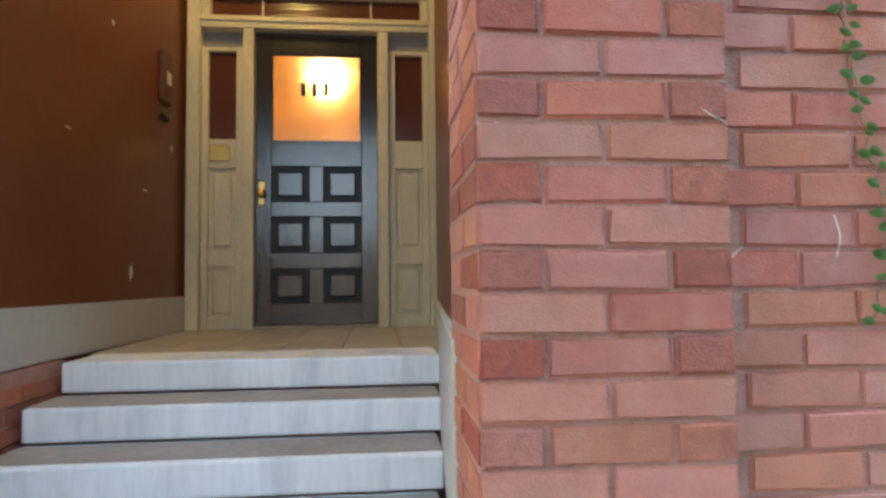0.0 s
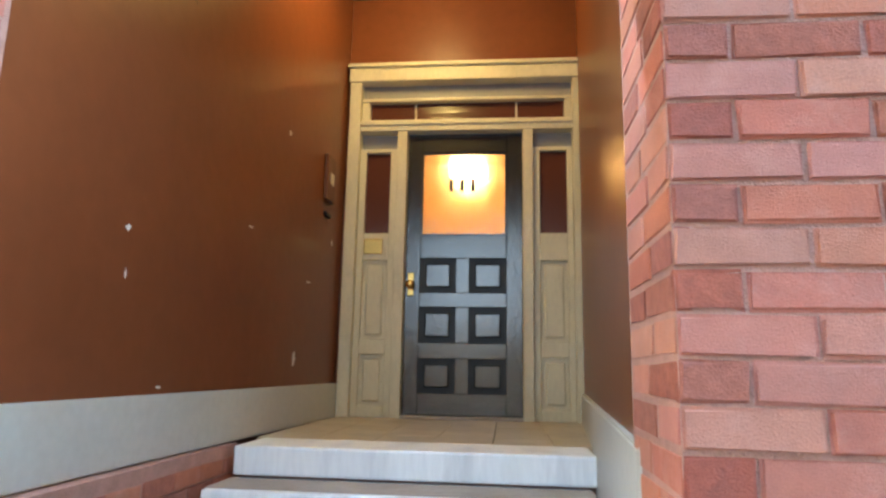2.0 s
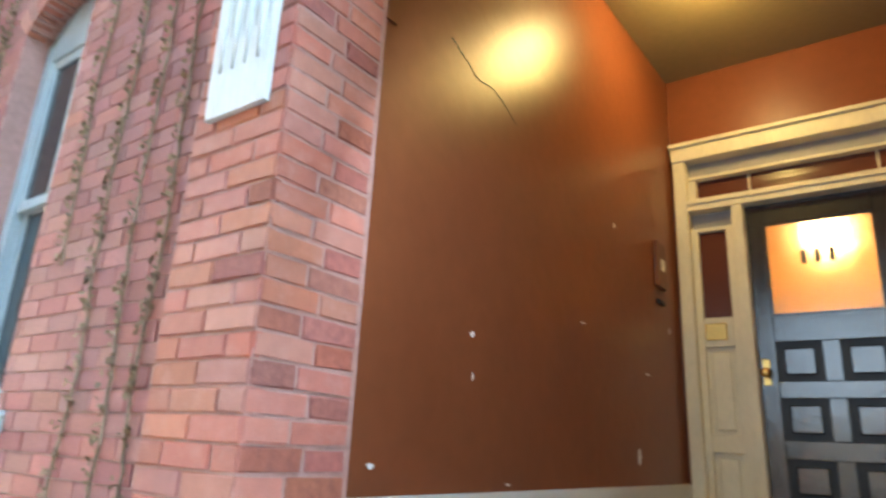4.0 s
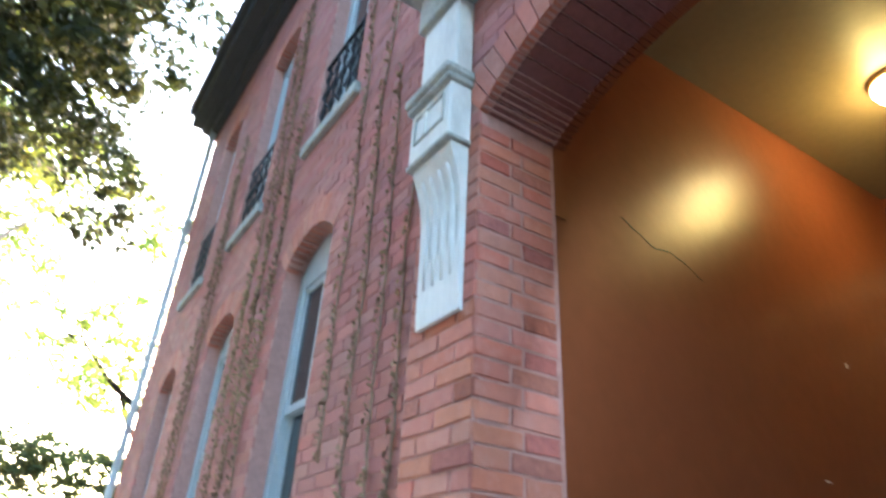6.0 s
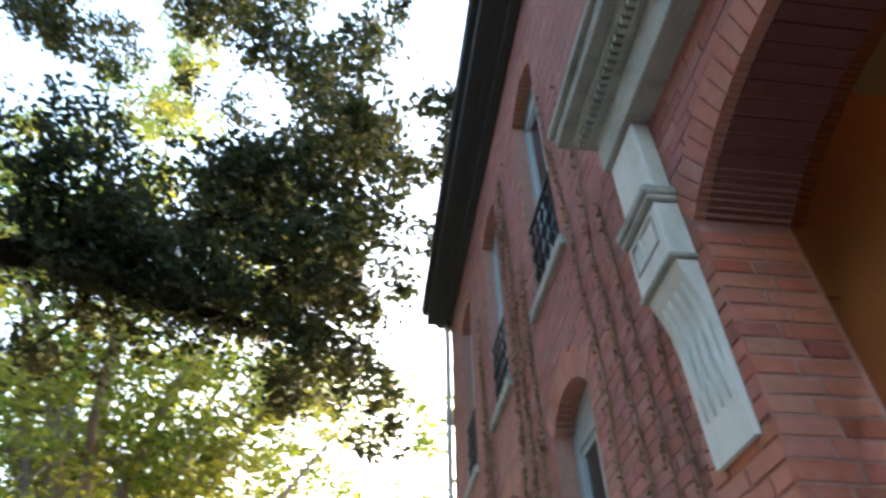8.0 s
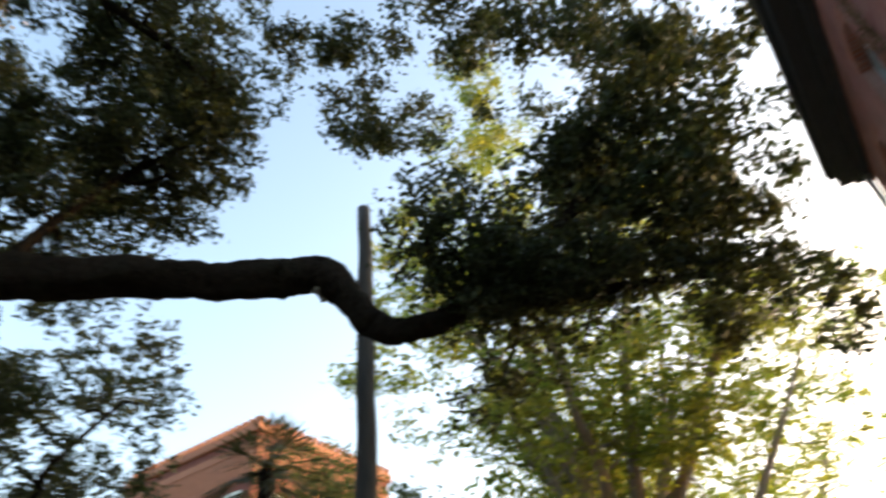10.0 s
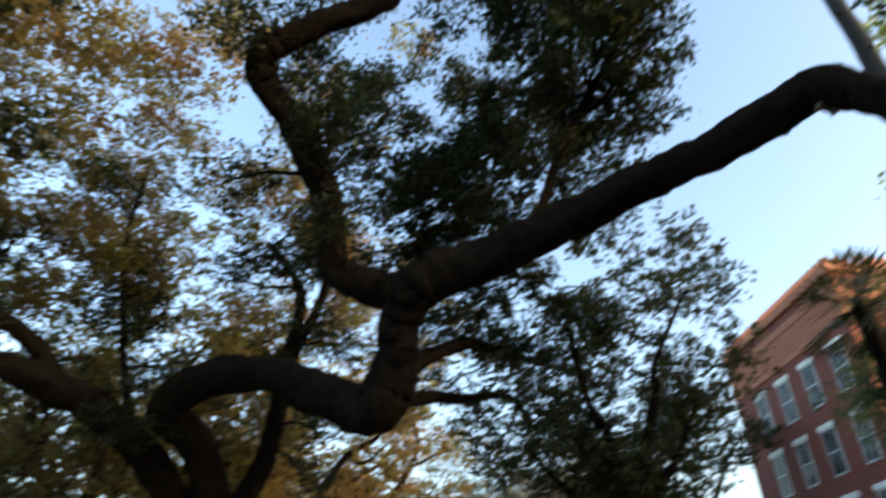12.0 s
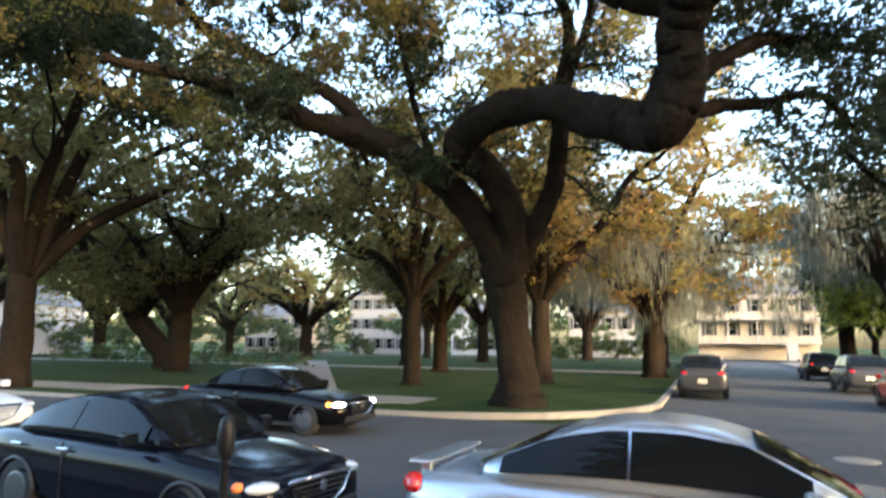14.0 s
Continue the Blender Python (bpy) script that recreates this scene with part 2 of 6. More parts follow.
CAR_SILVER = mat("silver_car_paint", (0.42, 0.45, 0.50), 0.22, 0.7, var=0.02)
CAR_WHITE = mat("white_car_paint", (0.70, 0.70, 0.70), 0.2, 0.0, var=0.02)
CAR_RED = mat("red_car_paint", (0.45, 0.02, 0.015), 0.2, 0.0, var=0.02)
CAR_GREY = mat("dark_grey_car_paint", (0.05, 0.05, 0.055), 0.2, 0.3, var=0.02)
CAR_GLASS = glass_mat("car_glass", (0.005, 0.006, 0.007), 0.04, 0.14)
TYRE = mat("tyre", (0.018, 0.018, 0.018), 0.85, var=0.2)
ALLOY = mat("alloy_wheel", (0.10, 0.10, 0.105), 0.45, 0.8, var=0.1)
CHROME = mat("chrome", (0.75, 0.76, 0.78), 0.12, 1.0, var=0.03)
HEADLIGHT = mat("headlight_lens", (0.65, 0.67, 0.7), 0.08, 0.3, var=0.05)
HEADLIGHT_ON = glow_mat("lit_headlight", (1.0, 0.92, 0.75), 4.0)
AMBER = glow_mat("amber_lamp", (1.0, 0.25, 0.02), 2.0)
TAIL_RED = mat("tail_lamp_red", (0.5, 0.01, 0.01), 0.15, var=0.05)
BLACK_PLASTIC = mat("black_plastic", (0.012, 0.012, 0.013), 0.5, var=0.1)
INK = mat("black_ink", (0.01, 0.008, 0.006), 0.5, var=0.05)
PAPER = mat("paper", (0.7, 0.66, 0.55), 0.8, var=0.08)


# ---------------------------------------------------------------- mesh helpers
def part(name, bm, material, parent=None, label=""):
    me = bpy.data.meshes.new(name)
    bm.to_mesh(me)
    bm.free()
    for m in (material if isinstance(material, (list, tuple)) else [material]):
        me.materials.append(m)
    ob = new(name, me)
    if parent is not None:
        ob.parent = parent
    if label:
        ob["label"] = label
    return ob


def empty(name, loc=(0, 0, 0), rz=0.0):
    ob = new(name)
    ob.location = loc
    ob.rotation_euler = (0, 0, rz)
    ob.empty_display_size = 0.1
    return ob


def box_into(bm, x0, x1, y0, y1, z0, z1):
    m = Matrix.Translation(((x0 + x1) / 2, (y0 + y1) / 2, (z0 + z1) / 2)) @ Matrix.Diagonal((abs(x1 - x0), abs(y1 - y0), abs(z1 - z0), 1))
    return bmesh.ops.create_cube(bm, size=1, matrix=m)["verts"]


def box(x0, x1, y0, y1, z0, z1, bev=0.0, seg=1):
    bm = bmesh.new()
    box_into(bm, x0, x1, y0, y1, z0, z1)
    if bev:
        bmesh.ops.bevel(bm, geom=bm.edges[:], offset=bev, segments=seg, affect='EDGES', profile=0.6)
    return bm


def boxes(*dims):
    bm = bmesh.new()
    for d in dims:
        box_into(bm, *d)
    return bm


def prism(outline, y0, y1):
    """A solid from an (x, z) outline between two y."""
    bm = bmesh.new()
    f = bm.faces.new([bm.verts.new((x, y0, z)) for x, z in outline])
    r = bmesh.ops.extrude_face_region(bm, geom=[f])
    bmesh.ops.translate(bm, verts=[v for v in r["geom"] if isinstance(v, bmesh.types.BMVert)], vec=(0, y1 - y0, 0))
    bmesh.ops.recalc_face_normals(bm, faces=bm.faces[:])
    return bm


def tube_into(bm, pts, radii, sides=8, knobbly=0.0, seed=0):
    """A tapered, slightly uneven tube along points."""
    rnd = random.Random(seed)
    P = [Vector(p) for p in pts]
    rings = []
    ref = None
    for i, p in enumerate(P):
        d = (P[min(i + 1, len(P) - 1)] - P[max(i - 1, 0)]).normalized()
        if ref is None:
            ref = d.orthogonal().normalized()
        ref = (ref - d * ref.dot(d)).normalized()
        side = d.cross(ref)
        ring = []
        for k in range(sides):
            a = 2 * math.pi * k / sides
            r = radii[i] * (1 + knobbly * (noise.noise(p * 1.1 + Vector((math.cos(a) * 1.6, math.sin(a) * 1.6, seed))) + 0.22 * noise.noise(p * 3.7 + Vector((math.cos(a) * 2.3, math.sin(a) * 2.3, seed))) + 0.12 * (rnd.random() - 0.5)))
            ring.append(bm.verts.new(p + (ref * math.cos(a) + side * math.sin(a)) * r))
        rings.append(ring)
    for a, b in zip(rings, rings[1:]):
        for k in range(sides):
            f = bm.faces.new((a[k], a[(k + 1) % sides], b[(k + 1) % sides], b[k]))
            f.smooth = True
    bm.faces.new(rings[0][::-1])
    bm.faces.new(rings[-1])
    return bm


def smooth_path(pts, n=6):
    """Catmull-Rom points through the given ones (x, y, z, radius)."""
    P = [np.array(p, float) for p in pts]
    P = [2 * P[0] - P[1]] + P + [2 * P[-1] - P[-2]]
    out = []
    for i in range(1, len(P) - 2):
        for k in range(n):
            t = k / n
            a, b, c, d = P[i - 1:i + 3]
            out.append(0.5 * (2 * b + (c - a) * t + (2 * a - 5 * b + 4 * c - d) * t * t + (3 * b - a - 3 * c + d) * t ** 3))
    out.append(P[-2])
    return out


def lathe(profile, sides=20, axis='Z'):
    """A turned solid from (radius, height) pairs."""
    bm = bmesh.new()
    rings = [[bm.verts.new((r * math.cos(2 * math.pi * k / sides), r * math.sin(2 * math.pi * k / sides), z)) for k in range(sides)] for r, z in profile]
    for a, b in zip(rings, rings[1:]):
        for k in range(sides):
            bm.faces.new((a[k], a[(k + 1) % sides], b[(k + 1) % sides], b[k])).smooth = True
    bm.faces.new(rings[0][::-1]); bm.faces.new(rings[-1])
    if axis == 'Y':
        bmesh.ops.rotate(bm, verts=bm.verts[:], matrix=Matrix.Rotation(radians(90), 3, 'X'))
    if axis == 'X':
        bmesh.ops.rotate(bm, verts=bm.verts[:], matrix=Matrix.Rotation(radians(90), 3, 'Y'))
    return bm


def moved(bm, m):
    bmesh.ops.transform(bm, matrix=m, verts=bm.verts[:])
    return bm


def raw_mesh(name, verts, faces, material, parent=None, label="", smooth=False):
    """A mesh from numpy arrays of corners and equal-sized faces."""
    me = bpy.data.meshes.new(name)
    n, k = faces.shape
    me.vertices.add(len(verts)); me.loops.add(n * k); me.polygons.add(n)
    me.vertices.foreach_set("co", verts.astype(np.float32).ravel())
    me.loops.foreach_set("vertex_index", faces.astype(np.int32).ravel())
    me.polygons.foreach_set("loop_start", np.arange(0, n * k, k, dtype=np.int32))
    me.update(calc_edges=True)
    if not smooth:
        me.shade_flat()
    me.materials.append(material)
    ob = new(name, me)
    if parent is not None:
        ob.parent = parent
    if label:
        ob["label"] = label
    return ob


# ---------------------------------------------------------------- the brick house with its entrance
GROUND, ROAD = -0.30, -0.42
FLOOR = 1.21                 # entrance porch
PITCH, BRICK_L = 0.0712, 0.215
XL, XR = -1.335, 0.25         # the arched opening between its brick piers
PIER = 0.43
SET = 0.05                   # the long wall stands this far behind the piers
ARCH_SPRING, ARCH_RISE = 3.42, 0.25
CORNER, EAST = -8.53, 6.0
WALL_TOP = 8.15
DOOR_Y = 3.6


def arch_z(x, x0, x1, spring, rise):
    h = (x1 - x0) / 2
    R = (h * h + rise * rise) / (2 * rise)
    d = x - (x0 + x1) / 2
    return spring + rise - R + math.sqrt(max(R * R - d * d, 0))


# openings: x0, x1, bottom, spring, rise
UPPER = [(-3.667 - 1.88 * i, -2.894 - 1.88 * i, 4.756, 7.10, 0.15) for i in range(3)]
LOWER = [(-3.667 - 1.88 * i, -2.894 - 1.88 * i, 1.65, 3.64, 0.17) for i in range(3)]
ENTRY = (XL, XR, -1.0, ARCH_SPRING, ARCH_RISE)
OPENINGS = UPPER + LOWER + [ENTRY]


def wall_strips(x0, x1, z0, z1, y0, y1, openings):
    """A thick wall with arched openings right through it."""
    bm = bmesh.new()
    cuts = {x0, x1}
    for o in openings:
        n = 60 if o[1] - o[0] > 1.2 else 16
        for k in range(n + 1):
            cuts.add(round(o[0] + (o[1] - o[0]) * k / n, 4))
    cuts = sorted(c for c in cuts if x0 <= c <= x1)
    for a, b in zip(cuts, cuts[1:]):
        m = (a + b) / 2
        holes = sorted((o[2], o) for o in openings if o[0] < m < o[1])
        zc = z0
        for zb, o in holes:
            if zb > zc:
                box_into(bm, a, b, y0, y1, zc, zb)
            zc = arch_z(m, *o[:2], *o[3:])
        box_into(bm, a, b, y0, y1, zc, z1)
    bmesh.ops.remove_doubles(bm, verts=bm.verts[:], dist=0.0003)
    return bm


house = empty("brick_row_house", (0, 0, GROUND))
tagged(house, "tall red brick house with arched windows and dark eaves", "house")
hinv = Matrix.Translation((0, 0, -GROUND))


def hpart(name, bm, material, parent=None, label=""):
    return part(name, moved(bm, hinv), material, parent or house, label)


facade = hpart("front_wall", wall_strips(CORNER, EAST, GROUND, WALL_TOP, SET + 0.006, 0.40, OPENINGS), MORTAR, label="pinkish mortar wall behind the bricks")
piers = hpart("entrance_pier", wall_strips(XL - PIER, XR + PIER, GROUND, 4.12, 0.006, SET + 0.005, [ENTRY]), MORTAR, label="mortar core of the entrance piers")
hpart("side_wall", boxes((CORNER + 0.001, CORNER + 0.35, 0.4, 9.0, GROUND, WALL_TOP)), BRICK_FAR)
hpart("side_wall", boxes((EAST - 0.35, EAST - 0.001, 0.4, 9.0, GROUND, WALL_TOP)), BRICK_FAR)
hpart("back_wall", boxes((CORNER, EAST, 9.0, 9.35, GROUND, WALL_TOP)), BRICK_FAR)
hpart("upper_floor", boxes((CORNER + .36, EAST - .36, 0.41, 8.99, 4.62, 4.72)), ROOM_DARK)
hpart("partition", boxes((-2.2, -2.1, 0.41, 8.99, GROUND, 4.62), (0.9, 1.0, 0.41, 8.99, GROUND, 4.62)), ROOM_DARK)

# eaves and roof
eave = bmesh.new()
box_into(eave, CORNER - 0.10, EAST + 0.2, -0.06, 0.42, 8.02, 8.16)
for nm, y0, z0, z1 in (("bed_moulding", -0.16, 8.16, 8.22), ("corona", -0.34, 8.22, 8.42), ("gutter", -0.42, 8.42, 8.54)):
    hpart(nm, box(CORNER - 0.25, EAST + 0.2, y0, 0.42, z0 + .001, z1, .012), EAVE)
eave_ob = hpart("eave_cornice", eave, EAVE, label="dark boxed wooden eave")
roof = bmesh.new()
vs = [roof.verts.new(p) for p in ((CORNER - .27, -.44, 8.541), (EAST + .2, -.44, 8.541), (EAST + .2, 9.4, 10.3), (CORNER - .27, 9.4, 10.3), (EAST + .2, 9.4, 8.1), (CORNER - .27, 9.4, 8.1), (CORNER - .27, -.44, 8.52), (EAST + .2, -.44, 8.52))]
for q in ((0, 1, 2, 3), (3, 2, 4, 5), (0, 3, 5, 6), (1, 7, 4, 2), (6, 5, 4, 7), (0, 6, 7, 1)):
    roof.faces.new([vs[i] for i in q])
hpart("roof", roof, SLATE, label="low grey slate roof")
pipe = bmesh.new()
tube_into(pipe, [(CORNER + 0.06, -0.02, z) for z in (GROUND, 2, 4, 6.2, 8.1)], [0.045] * 5, 10)
tube_into(pipe, [(CORNER + 0.06, -0.02, z) for z in (6.2, 6.4)], [0.06] * 2, 10)
hpart("downpipe", pipe, SASH, label="white metal downpipe at the corner")


# ---- windows
def sash_window(o, guard):
    x0, x1, zb, sp, rise = o
    w = empty("window", (0, 0, -GROUND)); w.parent = house
    fy0, fy1 = SET + 0.125, SET + 0.195
    top = sp + rise
    n = 10
    outer = [(x0, zb), (x1, zb)] + [(x1 - (x1 - x0) * k / n, arch_z(x1 - (x1 - x0) * k / n, x0, x1, sp, rise)) for k in range(n + 1)]
    # timber frame with an arched head
    f = 0.07
    fr = boxes((x0, x0 + f, fy0, fy1, zb, sp), (x1 - f, x1, fy0, fy1, zb, sp), (x0 + f, x1 - f, fy0, fy1, zb, zb + 0.06))
    hd = prism([(x0, sp - 0.12), (x1, sp - 0.12)] + outer[2:], fy0 + 0.004, fy1 - 0.004)
    part("window_head", hd, SASH, w, "pale arched window head")
    part("window_frame", fr, SASH, w)
    mid = zb + (sp - zb) * 0.50
    a, b = x0 + f, x1 - f
    for nm, z0, z1, y in (("upper_sash", mid, sp - 0.12, fy0 + 0.02), ("lower_sash", zb + 0.06, mid + 0.04, fy0 + 0.055)):
        s = part(nm, boxes((a, a + 0.045, y, y + 0.03, z0, z1), (b - 0.045, b, y, y + 0.03, z0, z1), (a + 0.045, b - 0.045, y, y + 0.03, z0, z0 + 0.05),
                           (a + 0.045, b - 0.045, y, y + 0.03, z1 - 0.05, z1), ((a + b) / 2 - 0.012, (a + b) / 2 + 0.012, y, y + 0.03, z0 + 0.05, z1 - 0.05)), SASH, w)
        for p0, p1 in ((a + 0.045, (a + b) / 2 - 0.012), ((a + b) / 2 + 0.012, b - 0.045)):
            part("pane", box(p0, p1, y + 0.012, y + 0.018, z0 + 0.05, z1 - 0.05), WINDOW_GLASS, s)
    # added dark sheet that stands for the unlit room behind the panes
    part("dark_backing", boxes((x0 + 0.1, x1 - 0.1, fy1 + 0.2, fy1 + 0.22, zb, sp)), ROOM_DARK, w)
    part("window_sill", box(x0 - 0.09, x1 + 0.09, SET - 0.045, SET + 0.21, zb - 0.10, zb + 0.005, 0.012), STONE_MOSSY, w, "grey weathered stone sill")
    if guard:
        g = bmesh.new()
        y = SET + 0.015
        for z in (zb + 0.08, zb + 0.80):
            box_into(g, x0 + 0.01, x1 - 0.01, y, y + 0.025, z, z + 0.025)
        for i in range(5):
            cx = x0 + 0.09 + i * (x1 - x0 - 0.18) / 4
            box_into(g, cx - 0.008, cx + 0.008, y + 0.004, y + 0.02, zb + 0.08, zb + 0.82)
            for cz, r, turn in ((zb + 0.28, 0.075, 1), (zb + 0.47, 0.075, -1), (zb + 0.65, 0.06, 1)):
                pts = [(cx + turn * (r * (1 - k / 26)) * math.cos(k * 0.5), y + 0.012, cz + r * (1 - k / 26) * math.sin(k * 0.5)) for k in range(18)]
                tube_into(g, pts, [0.009] * len(pts), 5)
        part("window_guard", g, IRON, w, "black scrolled iron window guard")
    return w


for o in UPPER:
    sash_window(o, True)
for o in LOWER:
    sash_window(o, False)

# ---- stone consoles, capital and entablature over the entrance
surround = empty("stone_door_surround", (0, 0, -GROUND)); surround.parent = house
cx0, cx1 = -1.685, -1.40
bm = bmesh.new()
prof = [(-0.002, 2.546), (-0.022, 2.546), (-0.026, 2.66), (-0.03, 2.98), (-0.042, 3.09), (-0.066, 3.18), (-0.09, 3.235), (-0.09, 3.27), (-0.002, 3.27)]
f = bm.faces.new([bm.verts.new((cx0, y, z)) for y, z in prof])
r = bmesh.ops.extrude_face_region(bm, geom=[f])
bmesh.ops.translate(bm, verts=[v for v in r["geom"] if isinstance(v, bmesh.types.BMVert)], vec=(cx1 - cx0, 0, 0))
bmesh.ops.recalc_face_normals(bm, faces=bm.faces[:])
con = part("console", bm, STONE, surround, "white fluted stone console bracket")
for i in range(4):
    x = cx0 + 0.05 + i * 0.061
    pts = [(x, -0.024, 2.70), (x, -0.028, 2.85), (x, -0.03, 3.02), (x, -0.044, 3.12), (x, -0.066, 3.19)]
    g = bmesh.new()
    tube_into(g, pts, [0.008, 0.013, 0.014, 0.014, 0.011], 8)
    part("flute", g, STONE, con)
    g = bmesh.new()
    tube_into(g, [(p[0] + .030, p[1] + .004, p[2]) for p in pts], [0.003, 0.006, 0.006, 0.006, 0.004], 6)
    part("groove", g, STONE_MOSSY, con)
cap = part("capital", box(cx0 - 0.02, cx1 + 0.012, -0.112, 0.0, 3.272, 3.575, 0.008), STONE, surround, "white stone block with a sunk panel")
part("base_bead", box(cx0 - 0.026, cx1 + 0.018, -0.12, 0.0, 3.268, 3.292, 0.006), STONE_MOSSY, cap)
for d in ((cx0 + .02, cx1 - .03, 3.52, 3.532), (cx0 + .02, cx1 - .03, 3.385, 3.395), (cx0 + .02, cx0 + .03, 3.395, 3.52), (cx1 - .04, cx1 - .03, 3.395, 3.52)):
    part("panel_bead", box(d[0], d[1], -0.119, -0.111, d[2], d[3]), STONE_MOSSY, cap)
part("keystone_strip", box(cx0 + .09, cx0 + .12, -0.122, -0.111, 3.395, 3.52, .003), STONE, cap)
part("abacus", box(cx0 - 0.03, cx1 + 0.024, -0.135, 0.0, 3.577, 3.61, 0.006), STONE_MOSSY, surround, "mossy moulded stone slab")
part("abacus", box(cx0 - 0.04, cx1 + 0.032, -0.15, 0.0, 3.612, 3.66, 0.010), STONE_MOSSY, surround)
part("upper_block", box(cx0 - 0.01, cx1 + 0.006, -0.09, 0.0, 3.662, 4.12, 0.008), STONE, surround, "white stone pilaster block")
XE = XL + XR - (cx0 - 0.08)
for x0, x1, y0, z0, z1 in ((cx0 - 0.03, XE - .03, -0.12, 4.122, 4.36), (cx0 - 0.07, XE + .02, -0.16, 4.36, 4.42), (cx0 - 0.11, XE + .06, -0.21, 4.42, 4.48), (cx0 - 0.18, XE + .14, -0.28, 4.48, 4.58), (cx0 - .21, XE + .17, -0.31, 4.58, 4.63)):
    entab = part("stone_course", box(x0, x1, y0, SET + .004, z0 + .001, z1, .006), STONE_MOSSY, surround, "weathered grey stone course" if z0 < 4.13 else "")
for i in range(60):
    x = cx0 - 0.08 + i * 0.045
    if x < XE:
        part("dentil", box(x, x + 0.026, -0.20, -0.155, 4.37, 4.415), STONE_MOSSY, entab)

# ---- entrance alcove
def wall_panel(name, a, b, z0, z1, thick, material, label):
    """An upright wall between two plan points, thickened to the right of a to b."""
    ax, ay = a; bx, by = b
    n = Vector((by - ay, -(bx - ax))).normalized() * thick
    m = bmesh.new()
    lo = [m.verts.new((x, y, z0)) for x, y in ((ax, ay), (bx, by), (bx + n.x, by + n.y), (ax + n.x, ay + n.y))]
    hi = [m.verts.new((v.co.x, v.co.y, z1)) for v in lo]
    m.faces.new(lo[::-1]); m.faces.new(hi)
    for k in range(4):
        m.faces.new((lo[k], lo[(k + 1) % 4], hi[(k + 1) % 4], hi[k]))
    bmesh.ops.recalc_face_normals(m, faces=m.faces[:])
    return tagged(part(name, m, material), label, "wall", kind="structure")


CEIL = 4.45
LA, LB = (-1.345, 0.385), (-1.255, 3.62)      # plaster face of one side
RA, RB = (0.265, 0.30), (0.505, 3.62)         # and of the other
wall_w = wall_panel("wall_west", LB, LA, FLOOR - 1.6, CEIL, 0.2, PLASTER, "glossy orange-brown painted plaster wall with chips and cracks")
wall_e = wall_panel("wall_east", RA, RB, FLOOR - 1.6, CEIL, 0.2, PLASTER, "glossy orange-brown painted wall, rough towards the brick pier")
ceil = part("ceiling", boxes((-1.62, 0.8, 0.402, 3.80, CEIL + .002, CEIL + 0.14)), PLASTER_CEIL)
tagged(ceil, "tan painted plaster ceiling of the entrance porch", "ceiling", kind="structure")
dw = part("wall_north", boxes((-1.6, -1.214, DOOR_Y, DOOR_Y + 0.18, FLOOR - 1.5, CEIL), (0.51, 0.8, DOOR_Y, DOOR_Y + 0.18, FLOOR - 1.5, CEIL),
                              (-1.214, 0.51, DOOR_Y, DOOR_Y + 0.18, 3.80, CEIL)), PLASTER)
tagged(dw, "glossy orange plaster wall above the front door", "wall", kind="structure")
aw = part("wall_south", wall_strips(-1.55, 0.48, ARCH_SPRING - .35, CEIL, 0.402, 0.46, [ENTRY]), PLASTER)
tagged(aw, "plaster wall above the brick arch inside the porch", "wall", kind="structure")

# baseboards
def base_strip(a, b, off, z0, z1):
    d = Vector((b[0] - a[0], b[1] - a[1])); n = Vector((-d.y, d.x)).normalized() * off
    m = bmesh.new()
    lo = [m.verts.new((x, y, z0)) for x, y in (a, b, (b[0] + n.x, b[1] + n.y), (a[0] + n.x, a[1] + n.y))]
    hi = [m.verts.new((v.co.x, v.co.y, z1)) for v in lo]
    m.faces.new(lo[::-1]); m.faces.new(hi)
    for k in range(4):
        m.faces.new((lo[k], lo[(k + 1) % 4], hi[(k + 1) % 4], hi[k]))
    bmesh.ops.recalc_face_normals(m, faces=m.faces[:])
    bmesh.ops.bevel(m, geom=m.edges[:], offset=0.006, segments=2, affect='EDGES')
    return m


bb1 = part("baseboard", base_strip((LA[0] - .003, LA[1] - .03), (LB[0] - .003, LB[1] - .06), -0.028, FLOOR + 0.0, FLOOR + 0.235), BASEBOARD)
tagged(bb1, "pale grey painted baseboard along the orange wall", "baseboard", kind="structure")
bb2 = part("baseboard", base_strip((RA[0] + .003, RA[1] + .02), (RB[0] + .003, RB[1] - .06), 0.028, FLOOR - 0.30, FLOOR + 0.20), BASEBOARD)
tagged(bb2, "pale grey painted baseboard stepping down with the stairs", "baseboard", kind="structure")

# ---- porch floor and marble steps
N_STEP, RISE, GO, NOSE_Y = 11, 0.1373, 0.28, 1.80


def wx(y, a, b):
    return a[0] + (b[0] - a[0]) * (y - a[1]) / (b[1] - a[1])


steps = empty("marble_steps", (0, 0, GROUND))
tagged(steps, "flight of worn white marble steps up to the front door", "stairs")
